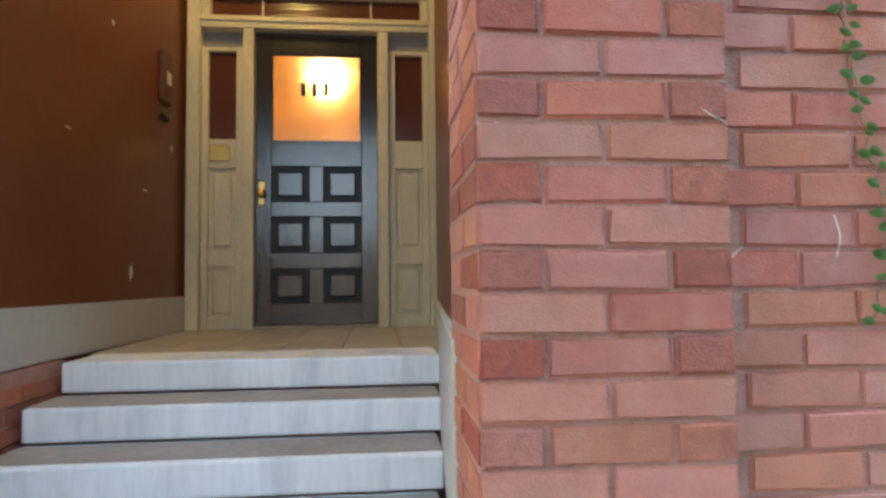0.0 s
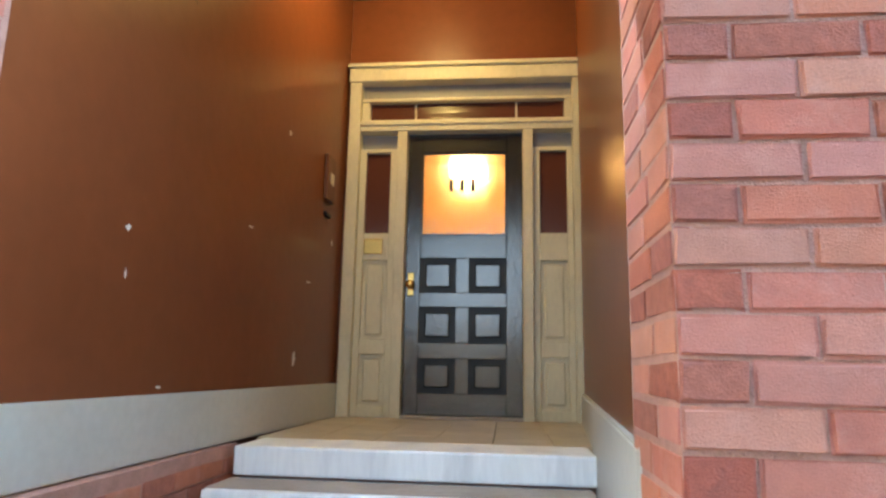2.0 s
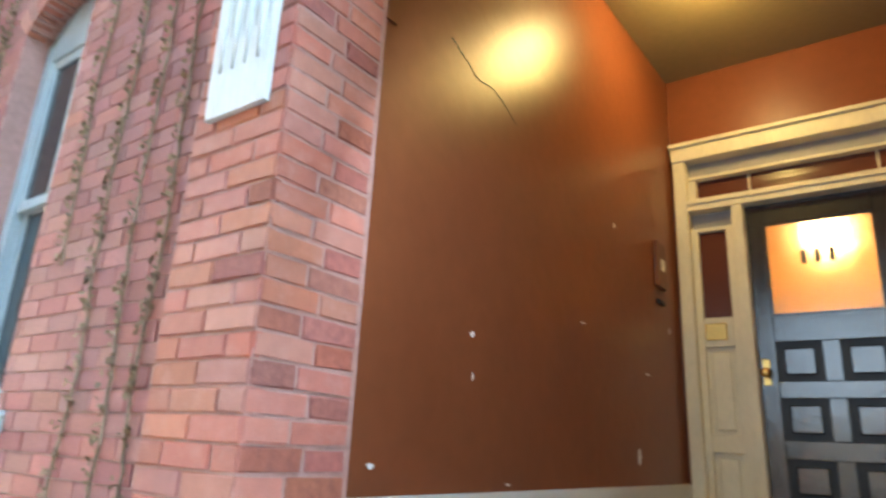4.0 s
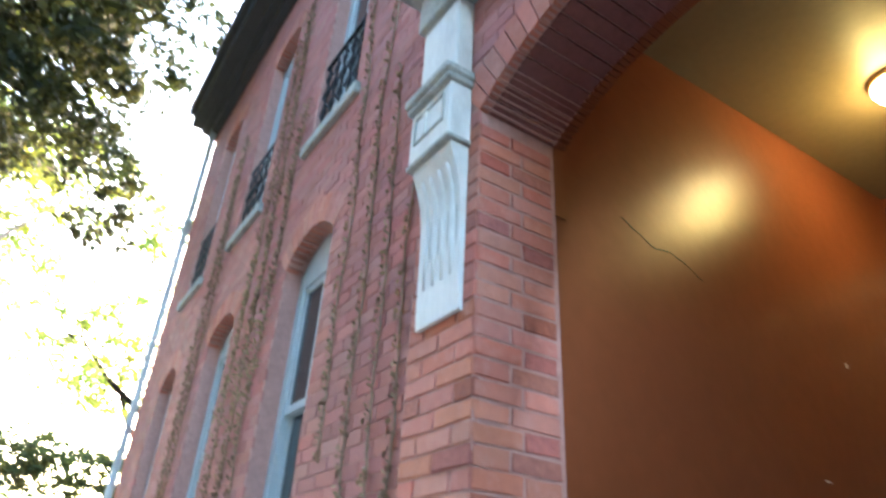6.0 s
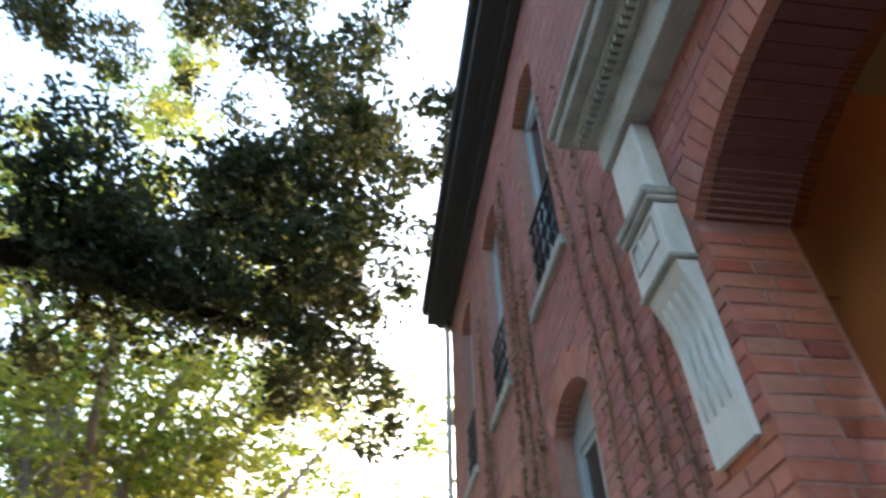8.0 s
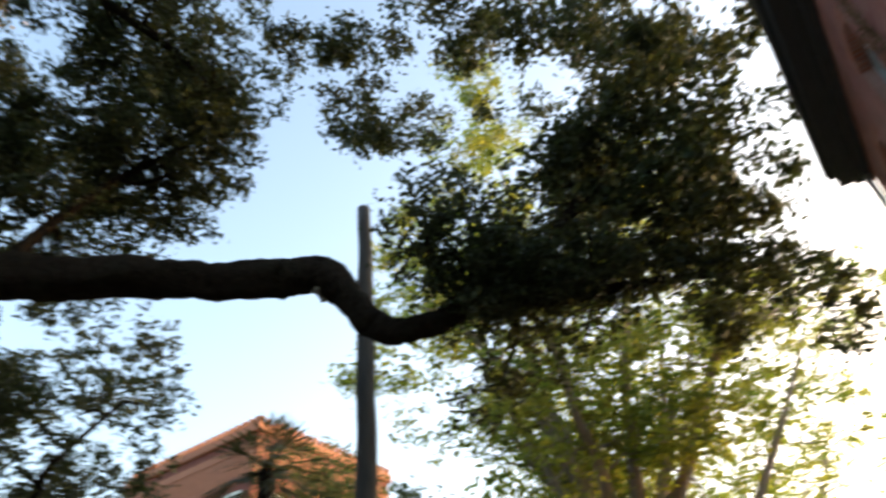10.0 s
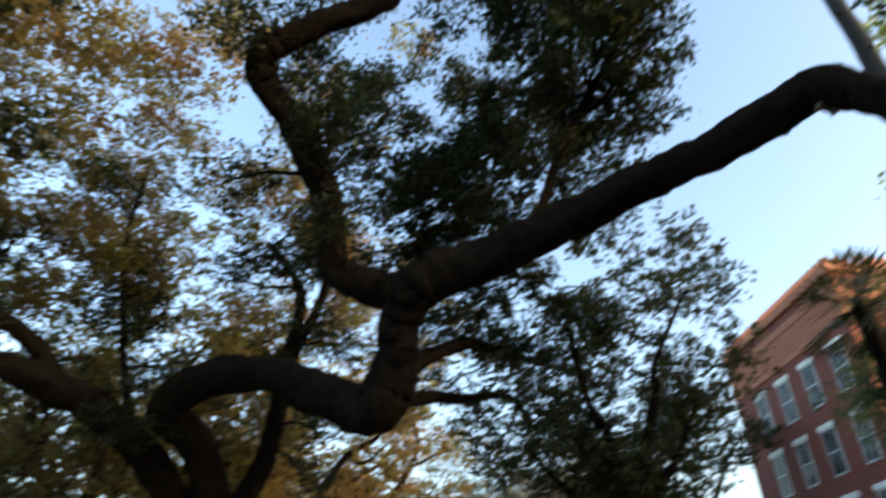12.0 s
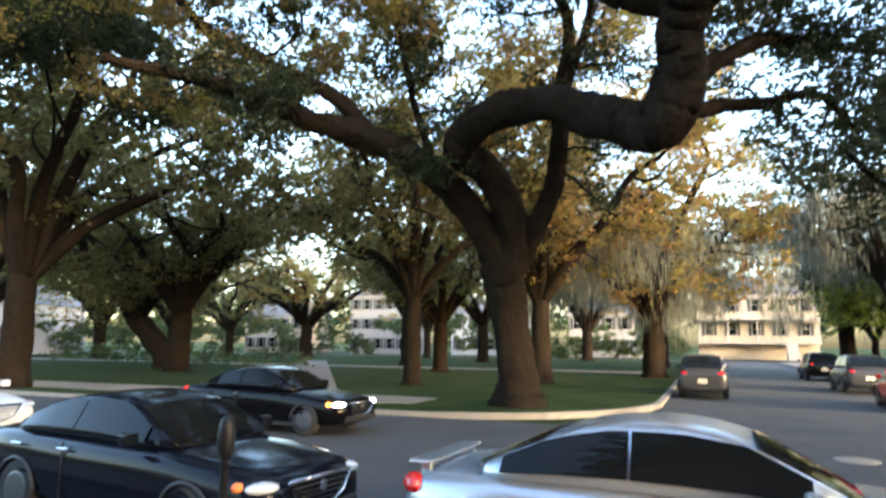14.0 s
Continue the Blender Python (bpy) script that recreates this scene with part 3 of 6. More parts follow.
for i in range(N_STEP):
    zt = FLOOR - i * RISE
    y0 = NOSE_Y - i * GO
    y1 = DOOR_Y + 0.1 if i == 0 else NOSE_Y - (i - 1) * GO + 0.04
    xl = wx(max(y0, .4), LA, LB) + 0.09
    xr = wx(max(y0, .4), RA, RB) - 0.02
    slab = box(xl, xr, y0, y1 if i else y0 + 0.35, zt - RISE - GROUND + 0.012, zt - GROUND, 0.012, 2)
    part("step", slab, MARBLE, steps)
    if i:
        part("tread", box(xl + .004, xr - .004, y0 + 0.03, y1 - 0.045, zt - GROUND + 0.0005, zt - GROUND + 0.003), TREAD, steps, "grey worn marble tread")
    if zt - RISE > GROUND + 0.01:
        part("riser_block", boxes((xl, xr, y0 + 0.06, y1 + .2, GROUND - GROUND, zt - RISE - GROUND + 0.01)), MORTAR, steps)
for i in range(6):
    for j in range(5):
        x0 = -1.25 + i * 0.29
        y0 = NOSE_Y + 0.34 + j * 0.29
        part("floor_slab", box(x0 + .002, x0 + 0.288, y0 + .002, y0 + 0.288, FLOOR - .03 - GROUND, FLOOR - GROUND + (0.0012 if (i + j) % 2 else 0), 0.002), PORCH, steps)

# ---- front door with sidelights and transom
door_set = empty("front_door_frame", (0, DOOR_Y, FLOOR))
tagged(door_set, "cream painted door frame with sidelights and a glazed transom", "door frame", kind="structure")


def dpart(name, dims, material, parent=None, label="", bev=0.004):
    x0, x1, y0, y1, z0, z1 = dims
    return part(name, box(x0, x1, y0, y1, z0 - FLOOR, z1 - FLOOR, bev), material, parent or door_set, label)


dpart("casing", (-1.228, -1.14, -0.06, 0.10, FLOOR, 3.72), CREAM)
dpart("casing", (0.455, 0.54, -0.06, 0.10, FLOOR, 3.72), CREAM)
dpart("head_casing", (-1.235, 0.545, -0.075, 0.10, 3.722, 3.83), CREAM)
dpart("cap_moulding", (-1.245, 0.555, -0.10, 0.10, 3.832, 3.862), CREAM)
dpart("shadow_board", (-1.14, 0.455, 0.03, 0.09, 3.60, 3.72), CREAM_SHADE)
dpart("transom_frame", (-1.14, 0.455, -0.02, 0.09, 3.575, 3.60), CREAM)
dpart("transom_bar", (-1.14, 0.455, -0.05, 0.09, 3.325, 3.415), CREAM, label="cream moulded transom bar")
dpart("transom_bead", (-1.14, 0.455, -0.065, -0.052, 3.37, 3.40), CREAM)
dpart("transom_stile", (-1.14, -1.08, -0.01, 0.08, 3.415, 3.575), CREAM)
dpart("transom_stile", (0.40, 0.455, -0.01, 0.08, 3.415, 3.575), CREAM)
for a, b in ((-1.08, -0.735), (-0.72, 0.036), (0.05, 0.40)):
    dpart("transom_pane", (a, b, 0.04, 0.05, 3.415, 3.575), SIDE_GLASS, bev=0.0)
dpart("glazing_bar", (-0.735, -0.72, 0.03, 0.06, 3.415, 3.575), CREAM)
dpart("glazing_bar", (0.036, 0.05, 0.03, 0.06, 3.415, 3.575), CREAM)
for s, (a, b) in (("l", (-1.14, -0.85)), ("r", (0.165, 0.455))):
    c0, c1 = (-1.093, -0.905) if s == "l" else (0.215, 0.412)
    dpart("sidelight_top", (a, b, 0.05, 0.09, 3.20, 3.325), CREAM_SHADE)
    dpart("sidelight_stile", (a, c0, 0.0, 0.08, FLOOR, 3.20), CREAM)
    dpart("sidelight_stile", (c1, b, 0.0, 0.08, FLOOR, 3.20), CREAM)
    dpart("sidelight_rail", (c0, c1, 0.0, 0.08, 3.17, 3.20), CREAM)
    dpart("sidelight_pane", (c0, c1, 0.035, 0.042, 2.545, 3.17), SIDE_GLASS, label="brown reflecting sidelight pane", bev=0)
    dpart("sidelight_rail", (c0, c1, 0.0, 0.08, 2.34, 2.543), CREAM)
    dpart("sidelight_panel", (c0, c1, 0.024, 0.08, FLOOR + .06, 2.34), CREAM)
    for z0, z1 in ((1.65, 1.76), (FLOOR, FLOOR + 0.08)):
        dpart("sidelight_rail", (c0, c1, 0.0, 0.08, z0, z1), CREAM)
    for z0, z1 in ((1.79, 2.31), (1.32, 1.62)):
        dpart("raised_panel", (c0 + 0.03, c1 - 0.03, 0.008, 0.03, z0, z1), CREAM, bev=0.01)
dpart("brass_plate", (-1.085, -0.945, -0.012, 0.002, 2.385, 2.50), BRASS, label="square dull brass plate", bev=0.004)
dpart("door_post", (-0.85, -0.775, -0.045, 0.09, FLOOR, 3.325), CREAM)
dpart("door_post", (0.09, 0.165, -0.045, 0.09, FLOOR, 3.325), CREAM)
dpart("threshold", (-0.775, 0.09, -0.04, 0.12, FLOOR, FLOOR + 0.02), TREAD)
hall = part("hall_shell", boxes((-1.60, 0.75, 4.9, 4.92, -.3, 3.38), (-1.62, -1.60, 0.19, 4.92, -.3, 3.38), (0.75, 0.77, 0.19, 4.92, -.3, 3.38), (-1.62, 0.77, 0.19, 4.92, 3.38, 3.40), (-1.62, 0.77, 0.11, 4.92, -.32, -.3)), HALL, door_set)
hall_lamp = empty("hall_lamp", (-0.57, 7.5, FLOOR + 3.38))
tagged(hall_lamp, "glowing lamp in the hall behind the door glass", "hall lamp")
part("lamp_cord", lathe([(0.012, 0), (0.012, -.12)], 8), IRON, hall_lamp)
part("globe", lathe([(0.05, -.12), (0.17, -.16), (0.24, -.29), (0.23, -.42), (0.14, -.55), (0.03, -.6)], 24), HALL_GLOW, hall_lamp, "glowing warm glass globe")
sky_in = bpy.data.lights.new("arch_daylight", 'AREA')
sky_in.shape, sky_in.size, sky_in.size_y, sky_in.energy, sky_in.color = 'RECTANGLE', 1.4, 1.2, 1.15, (0.74, 0.90, 1.0)
sky_ob = new("arch_daylight", sky_in)
sky_ob.matrix_world = look((-0.50, 0.30, 2.62), (-0.50, 3.3, 1.6))

door = empty("front_door", (-0.773, DOOR_Y + 0.03, FLOOR + 0.022))
tagged(door, "glossy black panelled front door with an amber glass light", "door", kind="structure")
dx = 0.861
Z0 = FLOOR + 0.022
dl = lambda z: z - Z0


def door_bit(name, x0, x1, y0, y1, z0, z1, material, label="", bev=0.004, parent=None):
    return part(name, box(x0 + 0.773, x1 + 0.773, y0, y1, dl(z0), dl(z1), bev), material, parent or door, label)


door_bit("stile", -0.773, -0.665, 0, 0.045, Z0, 3.322, DOOR_BLACK)
door_bit("stile", -0.030, 0.088, 0, 0.045, Z0, 3.322, DOOR_BLACK)
door_bit("rail", -0.665, -0.03, 0, 0.045, 3.172, 3.322, DOOR_BLACK)
door_bit("rail", -0.665, -0.03, 0, 0.045, 2.36, 2.535, DOOR_BLACK)
for z0, z1 in ((2.00, 2.105), (1.63, 1.742), (Z0, 1.385)):
    door_bit("rail", -0.665, -0.03, 0, 0.045, z0, z1, DOOR_BLACK)
for z0, z1 in ((2.105, 2.36), (1.742, 2.0), (1.385, 1.63)):
    door_bit("muntin", -0.40, -0.30, 0, 0.045, z0, z1, DOOR_BLACK)
    for a, b in ((-0.665, -0.40), (-0.30, -0.03)):
        # recess round the panel, darkened by colour where shade gathers
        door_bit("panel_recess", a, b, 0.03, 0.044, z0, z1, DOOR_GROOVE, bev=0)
        door_bit("panel", a + 0.042, b - 0.042, 0.006, 0.03, z0 + 0.042, z1 - 0.042, DOOR_BLACK, bev=0.010)
door_bit("glass", -0.665, -0.03, 0.02, 0.028, 2.535, 3.172, DOOR_GLASS, "amber obscured glass with small black bars", bev=0)
for a, b, c, d in ((-0.665, -0.653, 2.535, 3.172), (-0.042, -0.03, 2.535, 3.172), (-0.653, -0.042, 3.160, 3.172), (-0.653, -0.042, 2.535, 2.547)):
    door_bit("glazing_bead", a, b, 0.006, 0.02, c, d, DOOR_BLACK, bev=0)
# the number on the glass stays plain bars
for i in range(3):
    x = -0.475 + i * 0.082
    door_bit("bar", x + 0.014, x + 0.046, 0.0165, 0.0195, 2.874, 2.97, INK, bev=0)
knob = part("door_knob", moved(lathe([(0.012, 0), (0.012, 0.03), (0.026, 0.035), (0.032, 0.05), (0.026, 0.066), (0.008, 0.072)], 16, 'Y'), Matrix.Translation((0.043, -0.004, dl(2.16)))), BRASS, door, "round brass door knob")
part("escutcheon", box(0.02, 0.066, -0.008, 0.001, dl(2.08), dl(2.25), 0.004), BRASS, door)

# ---- porch lamp
lamp = empty("porch_lamp", (-0.62, 2.42, CEIL))
tagged(lamp, "glowing frosted glass dome on the porch ceiling", "ceiling lamp")
part("ceiling_plate", lathe([(0.13, 0.0), (0.13, -0.02), (0.12, -0.03), (0.10, -0.032)], 20), BRASS, lamp)
part("globe", lathe([(0.115, -0.031), (0.118, -0.06), (0.10, -0.10), (0.06, -0.13), (0.015, -0.14)], 24), LAMP_GLOW, lamp, "glowing warm glass globe")
bulb = bpy.data.lights.new("porch_bulb", 'POINT')
bulb.energy, bulb.color, bulb.shadow_soft_size = 2.8, (1.0, 0.66, 0.16), 0.12
bulb_ob = new("porch_bulb", bulb)
bulb_ob.location = (-0.62, 2.42, CEIL - 0.26)

# ---- things on the orange wall
mb = empty("wall_mailbox", (wx(3.18, LA, LB), 3.18, 2.62))
tagged(mb, "small dark wall mailbox with a pale label", "mailbox")
part("mailbox_body", box(0.0, 0.03, -0.08, 0.10, 0.06, 0.38, 0.006), mat("brown_metal", (0.15, 0.06, 0.03), 0.5, 0.3), mb)
part("label_card", box(0.031, 0.034, -0.02, 0.06, 0.18, 0.26), PAPER, mb, "pale paper label")
part("newspaper_rail", box(0.0, 0.02, -0.05, 0.07, -0.05, -0.02, 0.004), IRON, mb)


def chip(y, z, w, h, seed):
    rnd = random.Random(seed)
    m = bmesh.new()
    x = wx(y, LA, LB) + 0.0015
    vv = [m.verts.new((x, y + w * math.cos(a) * rnd.uniform(0.4, 1), z + h * math.sin(a) * rnd.uniform(0.4, 1))) for a in [k * 2 * math.pi / 11 for k in range(11)]]
    f = m.faces.new(vv)
    r = bmesh.ops.extrude_face_region(m, geom=[f])
    bmesh.ops.translate(m, verts=[v for v in r["geom"] if isinstance(v, bmesh.types.BMVert)], vec=(0.001, 0, 0))
    bmesh.ops.recalc_face_normals(m, faces=m.faces[:])
    c = part("paint_chip", m, CHIP)
    c.parent = wall_w
    return c


for k, (y, z, w, h) in enumerate(((0.50, 1.535, 0.022, 0.012), (1.02, 2.02, 0.02, 0.015), (2.72, 1.60, 0.035, 0.06), (1.03, 1.86, 0.008, 0.02), (2.45, 2.9, 0.03, 0.02), (2.9, 2.08, 0.05, 0.008), (3.35, 2.42, 0.02, 0.03), (2.0, 2.24, 0.05, 0.006), (1.3, 1.47, 0.03, 0.008))):
    chip(y, z, w, h, k)

# brick plinth beside the stairs, under the baseboard
plinth = empty("stair_plinth", (0, 0, GROUND))
tagged(plinth, "low brown brick plinth between stairs and orange wall", "plinth")
part("core", boxes((-1.345, -1.262, 0.41, 1.95, 0.0, FLOOR - GROUND - 0.004)), MORTAR, plinth)

# ---------------------------------------------------------------- ground, street and square
def slab(name, outline, z0, z1, material, label, cat="ground"):
    bm = bmesh.new()
    f = bm.faces.new([bm.verts.new((x, y, z0)) for x, y in outline])
    r = bmesh.ops.extrude_face_region(bm, geom=[f])
    bmesh.ops.translate(bm, verts=[v for v in r["geom"] if isinstance(v, bmesh.types.BMVert)], vec=(0, 0, z1 - z0))
    bmesh.ops.recalc_face_normals(bm, faces=bm.faces[:])
    return tagged(part(name, bm, material), label, cat, kind="structure")


slab("ground", [(-900, -900), (900, -900), (900, 900), (-900, 900)], ROAD - 0.5, ROAD - 0.06, LAWN, "wide ground of grass and earth out to the horizon")
slab("road", [(-140, -18.2), (140, -18.2), (140, -5.4), (-140, -5.4)], ROAD - 0.05, ROAD, ASPHALT, "dark worn asphalt street beside the square", "road")
slab("road_side", [(-7.0, -130), (1.9, -130), (1.9, -18.2), (-7.0, -18.2)], ROAD - 0.05, ROAD - 0.0, ASPHALT, "asphalt side street running away past the square", "road")
slab("pavement", [(-140, -5.2), (140, -5.2), (140, 0.03), (-140, 0.03)], ROAD - 0.05, GROUND, CONCRETE, "worn concrete pavement before the houses", "pavement")
slab("kerb", [(-140, -5.4), (140, -5.4), (140, -5.2), (-140, -5.2)], ROAD - 0.05, GROUND + 0.004, KERB, "grey stone kerb of the pavement", "kerb")
# the square with its rounded corner
R = 7.0
cxq, cyq = 1.9 + R, -18.2 - R
arc = [(cxq - R * math.sin(a), cyq + R * math.cos(a)) for a in [k * math.pi / 24 for k in range(13)]]
arc_in = [(cxq - (R - .2) * math.sin(a), cyq + (R - .2) * math.cos(a)) for a in [k * math.pi / 24 for k in range(13)]]
SQ = ROAD + 0.13
slab("kerb_square", [(70, -18.2)] + arc + [(1.9, -110)] + [(2.1, -110)] + arc_in[::-1] + [(70, -18.4)], ROAD - 0.05, SQ, KERB, "stone kerb round the corner of the square", "kerb")
slab("lawn_square", [(70, -18.4)] + arc_in + [(2.1, -88), (70, -88)], ROAD - 0.05, SQ - 0.01, LAWN, "patchy grass and bare earth of the square", "lawn")
slab("path_front", [(70, -20.2), (10.5, -20.2), (9.2, -20.6), (9.2, -22.6), (10.5, -22.9), (70, -22.9)], SQ - 0.02, SQ + 0.006, CONCRETE, "pale path along the edge of the square", "path")
slab("path_far", [(70, -46), (3.4, -48), (3.4, -50.5), (70, -48.5)], SQ - 0.02, SQ + 0.006, CONCRETE, "pale path across the far part of the square", "path")
slab("path_cross", [(14, -24), (17, -24), (40, -60), (37, -60)], SQ - 0.02, SQ + 0.010, CONCRETE, "diagonal path through the square", "path")
slab("road_far", [(-140, -100), (140, -100), (140, -90), (-140, -90)], ROAD - 0.05, ROAD + 0.004, ASPHALT, "street on the far side of the square", "road")
slab("pavement_west", [(-140, -18.4), (-7.2, -18.4), (-7.2, -90), (-140, -90)], ROAD - 0.05, SQ, CONCRETE, "pavement and yards across the side street", "pavement")
mh = part("manhole_cover", moved(lathe([(0.38, 0), (0.38, 0.012), (0.30, 0.016), (0.02, 0.017)], 28), Matrix.Translation((-1.95, -15.3, ROAD))), KERB)
tagged(mh, "pale round iron manhole cover set in the asphalt", "manhole cover")


# ---------------------------------------------------------------- cars
def loft(sections, closed_ends=True):
    """A skin over cross-sections, each a ring of (x, y, z)."""
    bm = bmesh.new()
    rings = [[bm.verts.new(p) for p in s] for s in sections]
    n = len(rings[0])
    for a, b in zip(rings, rings[1:]):
        for k in range(n):
            bm.faces.new((a[k], a[(k + 1) % n], b[(k + 1) % n], b[k])).smooth = True
    if closed_ends:
        bm.faces.new(rings[0][::-1]); bm.faces.new(rings[-1])
    bmesh.ops.recalc_face_normals(bm, faces=bm.faces[:])
    return bm


def ring(x, zb, zt, hw, top_hw):
    """A rounded body section: wide at the waist, drawn in at sill and deck."""
    h = zt - zb
    right = [(0.0, zb), (hw * .86, zb), (hw * .97, zb + h * .16), (hw, zb + h * .45), (hw * .985, zb + h * .72), (top_hw + (hw - top_hw) * .55, zb + h * .90), (top_hw * .86, zb + h * .985), (0.0, zt)]
    return [(x, y, z) for y, z in right] + [(x, -y, z) for y, z in right[-2:0:-1]]


SEDAN = dict(length=4.75, hw=0.91, wheel=0.33, axle=(0.92, 3.68),
             body=[(0.0, .42, .62, .60, .5), (.06, .26, .72, .74, .62), (.25, .20, .80, .86, .74), (.7, .18, .88, .90, .80), (1.35, .17, .96, .91, .80), (1.8, .17, .98, .91, .80), (3.0, .17, .99, .91, .80), (3.75, .18, 1.02, .90, .78), (4.35, .22, 1.02, .87, .74), (4.62, .28, .98, .80, .66), (4.75, .45, .85, .68, .55)],
             cabin=[(1.28, .94, .95, .72), (1.65, .95, 1.16, .70), (2.05, .96, 1.38, .61), (2.5, .97, 1.45, .585), (3.0, .98, 1.44, .58), (3.45, .99, 1.34, .60), (3.85, 1.0, 1.15, .66), (4.12, 1.01, 1.03, .70)])
SUV = dict(length=4.6, hw=0.92, wheel=0.36, axle=(0.88, 3.58),
           body=[(0.0, .45, .75, .62, .55), (.06, .3, .85, .78, .68), (.3, .25, .98, .88, .78), (1.1, .22, 1.06, .92, .82), (1.6, .22, 1.1, .92, .82), (3.2, .22, 1.12, .92, .83), (4.3, .25, 1.13, .90, .82), (4.52, .32, 1.1, .86, .78), (4.6, .45, .95, .78, .7)],
           cabin=[(1.05, 1.05, 1.06, .76), (1.45, 1.08, 1.38, .72), (1.8, 1.1, 1.62, .66), (2.4, 1.1, 1.70, .64), (3.3, 1.1, 1.69, .64), (4.0, 1.1, 1.64, .66), (4.38, 1.1, 1.38, .73), (4.55, 1.1, 1.12, .78)])


def car(spec, paint, label, x, y, rz, lit=False, spoiler=False, grille_wide=True):
    """x forward is from the nose (0) back along +x; the car stands at its nose."""
    c = empty("car", (x, y, ROAD), rz)
    tagged(c, label, "car", group="cars on the street")
    secs = []
    for st in spec["body"]:
        secs.append(ring(*st))
    bm = loft(secs)
    body = part("body", bm, paint, c)
    sub = body.modifiers.new("round", 'SUBSURF'); sub.levels = sub.render_levels = 1
    cab = []
    for xx, zb, zt, hw in spec["cabin"]:
        bw = hw + (0.82 - hw) * (0.9 if zt - zb > .1 else 0.2)
        rg = [(0, zb - .06), (bw, zb - .06), (bw * .99, zb + (zt - zb) * .1), (hw + (bw - hw) * .38, zb + (zt - zb) * .62), (hw * 1.0, zb + (zt - zb) * .90), (hw * .86, zb + (zt - zb) * .985), (0, zt)]
        cab.append([(xx, a, b) for a, b in rg] + [(xx, -a, b) for a, b in rg[-2:0:-1]])
    cb = part("cabin", loft(cab), paint, c)
    sub = cb.modifiers.new("round", 'SUBSURF'); sub.levels = sub.render_levels = 1
    C = spec["cabin"]

    def surf(xx, f):
        """Half width and height on the cabin's side at station xx, f from belt to roof."""
        for (x0, b0, t0, h0), (x1, b1, t1, h1) in zip(C, C[1:]):
            if x0 <= xx <= x1:
                k = (xx - x0) / (x1 - x0)
                zb, zt, hw = b0 + (b1 - b0) * k, t0 + (t1 - t0) * k, h0 + (h1 - h0) * k
                bw = hw + (0.82 - hw) * .9
                z = zb + (zt - zb) * f
                g = [(0.1, bw * .99), (.62, hw + (bw - hw) * .38), (.90, hw)]
                w = g[0][1] if f <= .1 else (g[0][1] + (g[1][1] - g[0][1]) * (f - .1) / .52 if f < .62 else g[1][1] + (g[2][1] - g[1][1]) * (f - .62) / .28)
                return w, z
        return 0.7, 1.0

    def glass_panel(name, xs, f0, f1, side):
        g = bmesh.new()
        lo, hi = [], []
        for xx in xs:
            for f, lst in ((f0, lo), (f1, hi)):
                w, z = surf(xx, f)
                lst.append(g.verts.new((xx, side * (w + 0.022), z)))
        for k in range(len(xs) - 1):
            g.faces.new((lo[k], lo[k + 1], hi[k + 1], hi[k])).smooth = True
        part(name, g, CAR_GLASS, c)

    x0, x1 = C[1][0], C[-2][0]
    mid = (C[3][0] + C[4][0]) / 2 + .1
    for s in (1, -1):
        glass_panel("side_window", list(np.linspace(x0 + .02, mid - .012, 7)), .16, .86, s)
        glass_panel("side_window", list(np.linspace(mid + .012, x1 - .02, 7)), .16, .86, s)
    for nm, (a, b) in (("windscreen", (C[0], C[2])), ("rear_window", (C[-1], C[-3]))):
        g = bmesh.new()
        rows_ = []
        for k in range(6):
            t = 0.06 + k / 5 * 0.86
            xx = a[0] + (b[0] - a[0]) * t
            w, _ = surf(xx, .8)
            for (p, q) in zip(C, C[1:]):
                if p[0] <= xx <= q[0]:
                    zt = p[2] + (q[2] - p[2]) * (xx - p[0]) / (q[0] - p[0])
            row = []
            for j in range(7):
                s = -1 + j / 3
                row.append(g.verts.new((xx - (0.012 if nm == "windscreen" else -0.012), s * w * .92, zt + 0.012 - 0.035 * s * s * (0.5 + t * .5))))
            rows_.append(row)
        for p, q in zip(rows_, rows_[1:]):
            for j in range(6):
                g.faces.new((p[j], p[j + 1], q[j + 1], q[j])).smooth = True
        part(nm, g, CAR_GLASS, c)
    for ax in spec["axle"]:
        for s in (1, -1):
            w = empty("wheel", (ax, s * (spec["hw"] - .12), spec["wheel"])); w.parent = c
            r = spec["wheel"]
            part("tyre", lathe([(r * .62, -.10), (r * .95, -.105), (r, -.07), (r, .07), (r * .95, .105), (r * .62, .10)], 28, 'Y'), TYRE, w)
            part("rim", lathe([(r * .2, -.112), (r * .5, -.10), (r * .63, -.108), (r * .63, .108), (r * .5, .10), (r * .2, .112)], 20, 'Y'), ALLOY, w)
            g = bmesh.new()
            tube_into(g, [(r * 1.08 * math.cos(k * math.pi / 12), s * .115, r * 1.08 * math.sin(k * math.pi / 12)) for k in range(13)], [.022] * 13, 6)
            part("wheel_arch", g, BLACK_PLASTIC, w)
    z1 = spec["body"][2][2]
    hl = HEADLIGHT_ON if lit else HEADLIGHT
    for s in (1, -1):
        m = Matrix.Translation((0.17, s * .66, z1 - .13)) @ Matrix.Rotation(s * radians(-28), 4, 'Z') @ Matrix.Diagonal((.12, .17, .06, 1))
        h = bmesh.new(); bmesh.ops.create_icosphere(h, subdivisions=2, radius=1, matrix=m)
        part("headlight", h, hl, c)
        m = Matrix.Translation((0.34, s * .80, z1 - .12)) @ Matrix.Diagonal((.07, .06, .05, 1))
        h = bmesh.new(); bmesh.ops.create_icosphere(h, subdivisions=2, radius=1, matrix=m)
